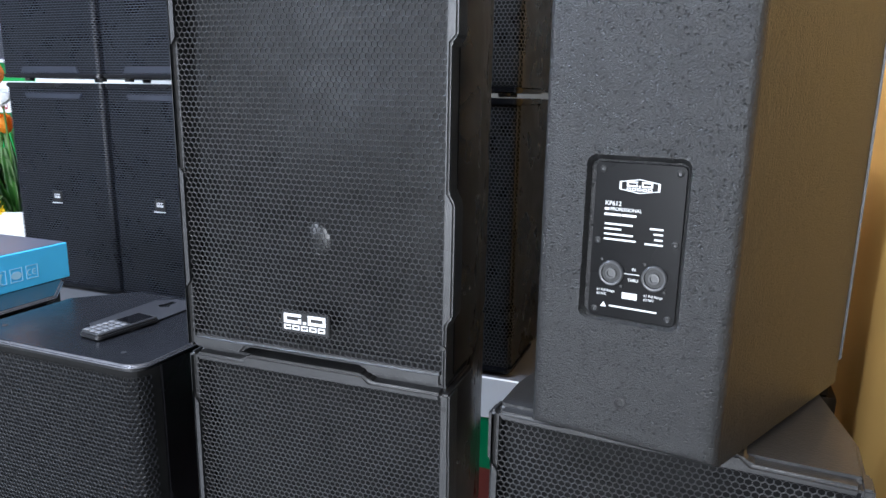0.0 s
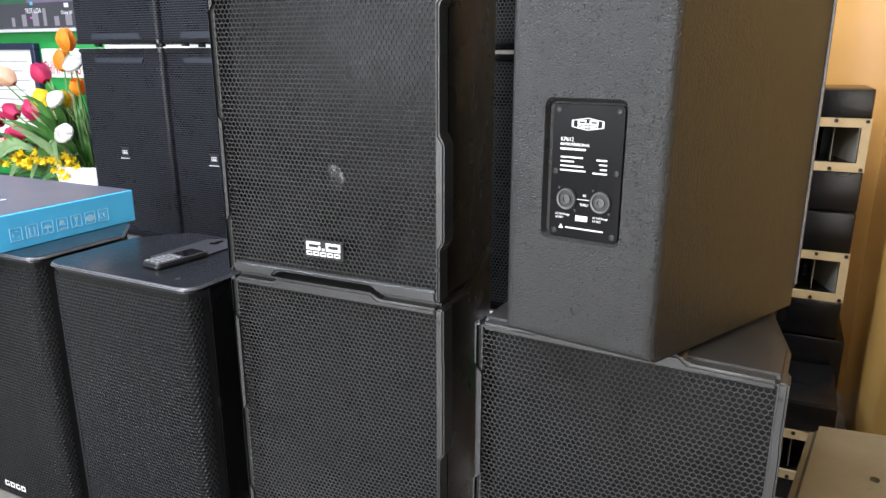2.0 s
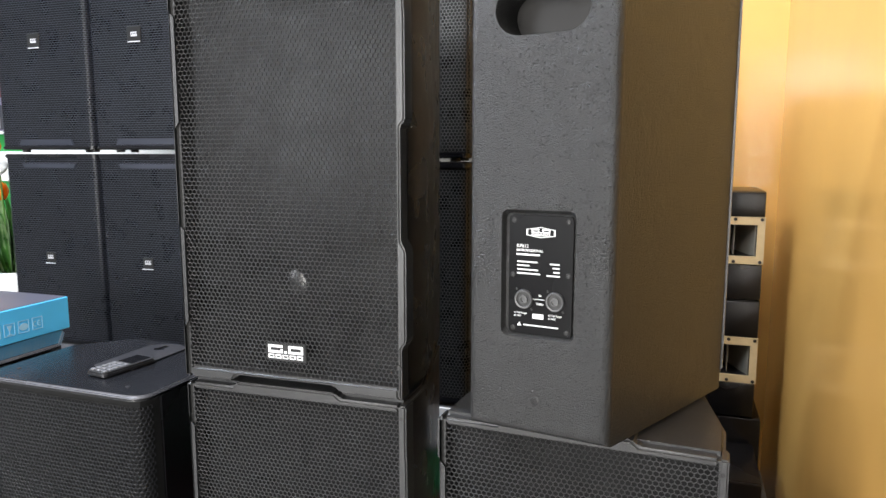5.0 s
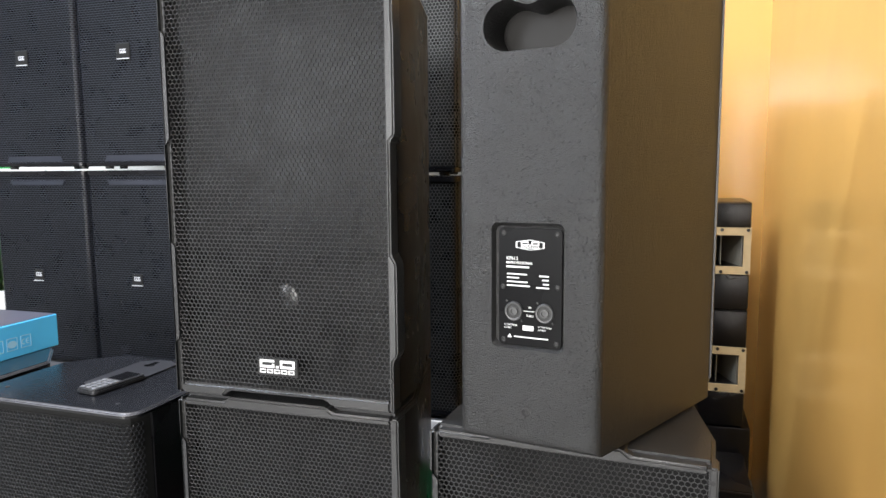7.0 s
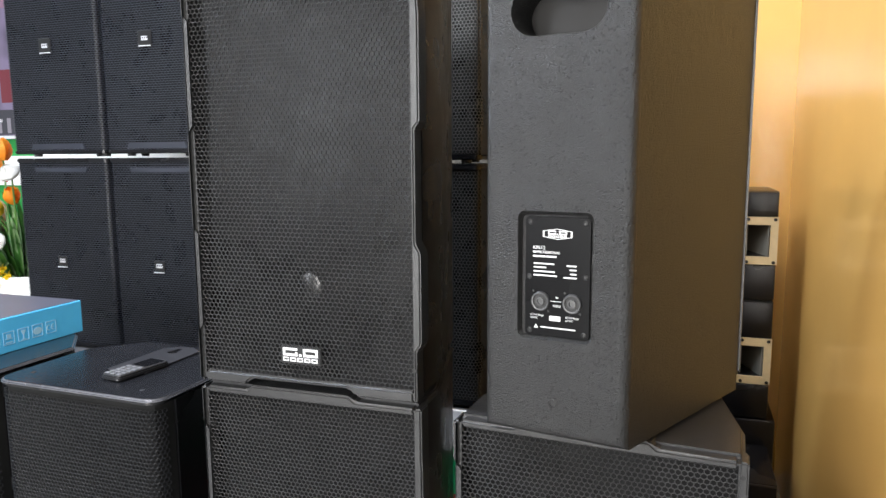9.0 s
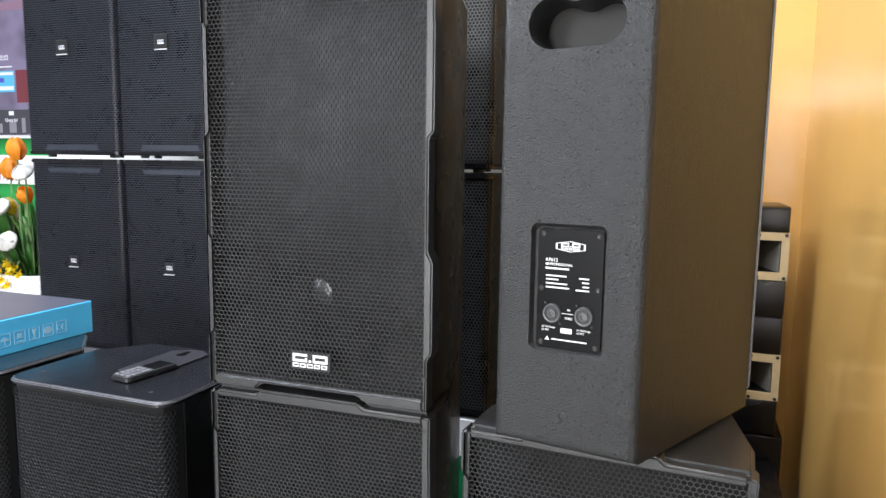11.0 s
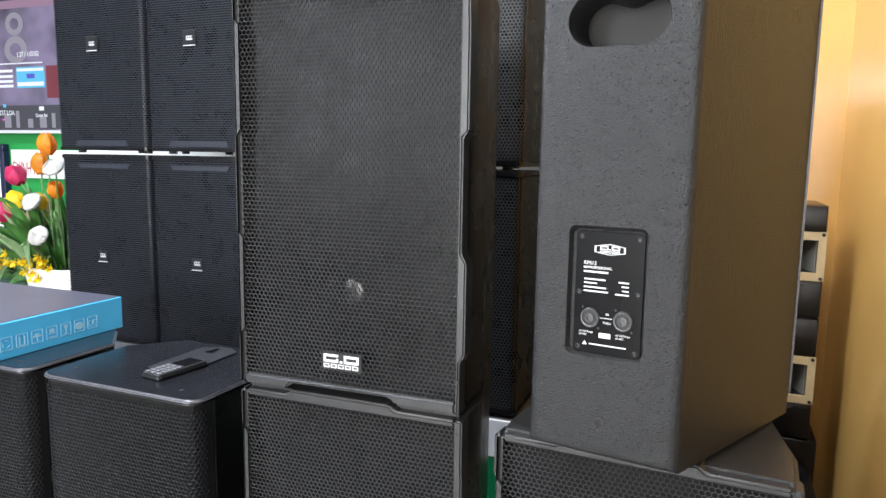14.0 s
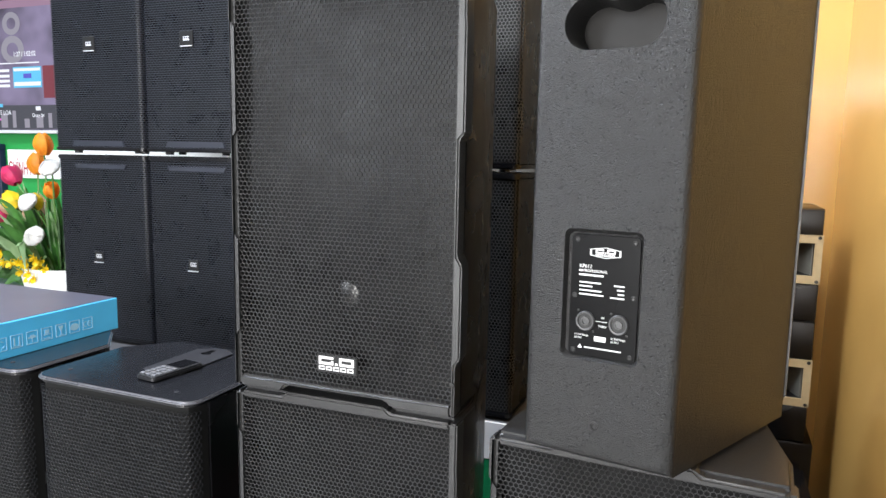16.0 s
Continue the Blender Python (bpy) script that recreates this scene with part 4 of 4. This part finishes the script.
def petal(bm, at, axis, ang, length, width, cup, flare):
    u = axis.orthogonal().normalized()
    w = axis.cross(u)
    out = math.cos(ang) * u + math.sin(ang) * w
    side = axis.cross(out)
    rows, nr, nc = [], 6, 4
    for i in range(nr + 1):
        s = i / nr
        hw = width * (math.sin(math.pi * min(1, s * 0.82 + 0.12)) ** 0.8) * (0.45 if i == nr else 1)
        r = cup * math.sin(math.pi * min(1.0, 0.15 + s * 0.75)) + flare * s * s
        row = []
        for j in range(nc + 1):
            q = 2 * j / nc - 1
            row.append(bm.verts.new(at + axis * (length * s) + out * (r - abs(q) ** 2 * hw * 0.35) + side * hw * q))
        rows.append(row)
    for a, b in zip(rows, rows[1:]):
        for j in range(nc):
            bm.faces.new((a[j], a[j + 1], b[j + 1], b[j]))


def tulip(p, mat, size=1.0):
    p = Vector(p)
    ax = stem_to(p)
    bm = bmesh.new()
    for k in range(6):
        petal(bm, p, ax, k * math.pi / 3 + rng.uniform(-0.15, 0.15), rng.uniform(0.058, 0.066) * size, 0.022 * size, (0.020 if k % 2 else 0.024) * size, rng.uniform(0.004, 0.014) * size)
    bmesh.ops.solidify(bm, geom=bm.faces[:], thickness=0.0012)
    part("bloom", bm, mat, fl)


def rose(p, mat, size=1.0):
    p = Vector(p)
    ax = (stem_to(p) + Vector((0, -0.8, 0.2))).normalized()
    bm = bmesh.new()
    for ringi, (n, cup, ln, fla) in enumerate(((3, 0.007, 0.036, -0.002), (5, 0.014, 0.037, -0.004), (6, 0.021, 0.036, -0.006), (7, 0.027, 0.032, -0.004))):
        for k in range(n):
            petal(bm, p, ax, 2 * math.pi * (k + 0.5 * ringi) / n + rng.uniform(-0.2, 0.2), ln * size * rng.uniform(0.92, 1.05), 0.019 * size, cup * size, fla * size)
    bmesh.ops.solidify(bm, geom=bm.faces[:], thickness=0.001)
    part("bloom", bm, mat, fl)


def daisies(p, mat, n=7):
    p = Vector(p)
    stem_to(p)
    for _ in range(n):
        q = p + Vector((rng.uniform(-0.045, 0.045), rng.uniform(-0.03, 0.02), rng.uniform(-0.03, 0.03)))
        ax = Vector((rng.uniform(-0.5, 0.5), -1, rng.uniform(0, 0.8))).normalized()
        bm = bmesh.new()
        for k in range(5):
            petal(bm, q, (ax * 0.45 + (math.cos(k * 1.257) * ax.orthogonal().normalized() + math.sin(k * 1.257) * ax.cross(ax.orthogonal().normalized()))).normalized(), 0, 0.021, 0.008, 0.0, 0.002)
        bmesh.ops.solidify(bm, geom=bm.faces[:], thickness=0.001)
        part("small_bloom", bm, mat, fl)


def leaf(p, tip, width, mat, droop=0.05):
    p, tip = Vector(p), Vector(tip)
    bm = bmesh.new()
    d = (tip - p)
    side = d.cross(Vector((0, -1, 0.35))).normalized()
    rows = []
    for i in range(9):
        s = i / 8
        c = p + d * s + Vector((0, 0, droop * 4 * s * (1 - s)))
        hw = width * math.sin(math.pi * (0.08 + 0.9 * s)) ** 0.7
        rows.append([bm.verts.new(c + side * hw * q + Vector((0, 0.25 * hw * (1 - abs(q)), -0.2 * hw * (1 - abs(q))))) for q in (-1, 0, 1)])
    for a, b in zip(rows, rows[1:]):
        for j in range(2):
            bm.faces.new((a[j], a[j + 1], b[j + 1], b[j]))
    bmesh.ops.solidify(bm, geom=bm.faces[:], thickness=0.0008)
    part("leaf", bm, mat, fl)


def spot(u, v):
    return (u - 118) * 0.0034, 0.643 - (v - 290) * 0.00213


for u, v, mat in ((119, 296, M_ORANGE), (92, 328, M_ORANGE), (131, 365, M_ORANGE), (94, 400, M_PEACH), (115, 384, M_YEL), (57, 346, M_PINK), (31, 350, M_PEACH), (12, 407, M_PINK), (24, 450, M_PINK),
                  (50, 410, M_PINK), (46, 440, M_PINK), (4, 458, M_PEACH), (69, 390, M_YEL), (88, 416, M_PEACH), (92, 462, M_YEL), (-12, 350, M_PEACH), (-20, 420, M_PINK), (62, 395, M_PEACH)):
    x, z = spot(u, v)
    tulip((x, rng.uniform(-0.06, 0.02), z - 0.035), mat, rng.uniform(1.15, 1.4) * (0.75 if v in (365, 384) else 1.0) if v < 455 else 0.9)
for u, v, mat in ((127, 337, M_PETAL_W), (97, 393, M_PETAL_W), (113, 444, M_PETAL_W), (-15, 480, M_PETAL_W)):
    x, z = spot(u, v)
    rose((x + 0.068, rng.uniform(-0.12, -0.07), z), mat, 1.35)
for u, v in ((69, 497), (85, 485), (125, 497), (119, 487), (137, 494), (72, 490), (30, 492)):
    x, z = spot(u, v)
    daisies((x, -0.13, z), M_YEL, 6)
for k in range(250):
    a = rng.uniform(0, 2 * math.pi)
    r = rng.uniform(0.08, 0.30)
    z = rng.uniform(0.10, 0.46) * (1.2 - r)
    lean = -0.22 * r / 0.3
    pale = rng.random() < 0.3
    leaf((0.05 * math.cos(a), 0.05 * math.sin(a), 0.09), (r * math.cos(a) + lean * 0.6, 0.5 * r * math.sin(a) - 0.02, z), rng.uniform(0.008, 0.020), M_LEAF_PALE if pale else M_LEAF, rng.uniform(0.02, 0.10))
for u, v, du, dv in ((60, 470, -55, 60), (75, 480, -60, 45), (55, 500, -50, 30), (92, 500, -12, 40), (40, 480, -50, 55), (70, 500, -30, 50), (100, 470, 30, 30)):
    x, z = spot(u, v)
    x2, z2 = spot(u + du, v + dv)
    leaf((x, -0.10, z), (x2, -0.16, z2 + 0.02), 0.017, M_LEAF_PALE, 0.06)
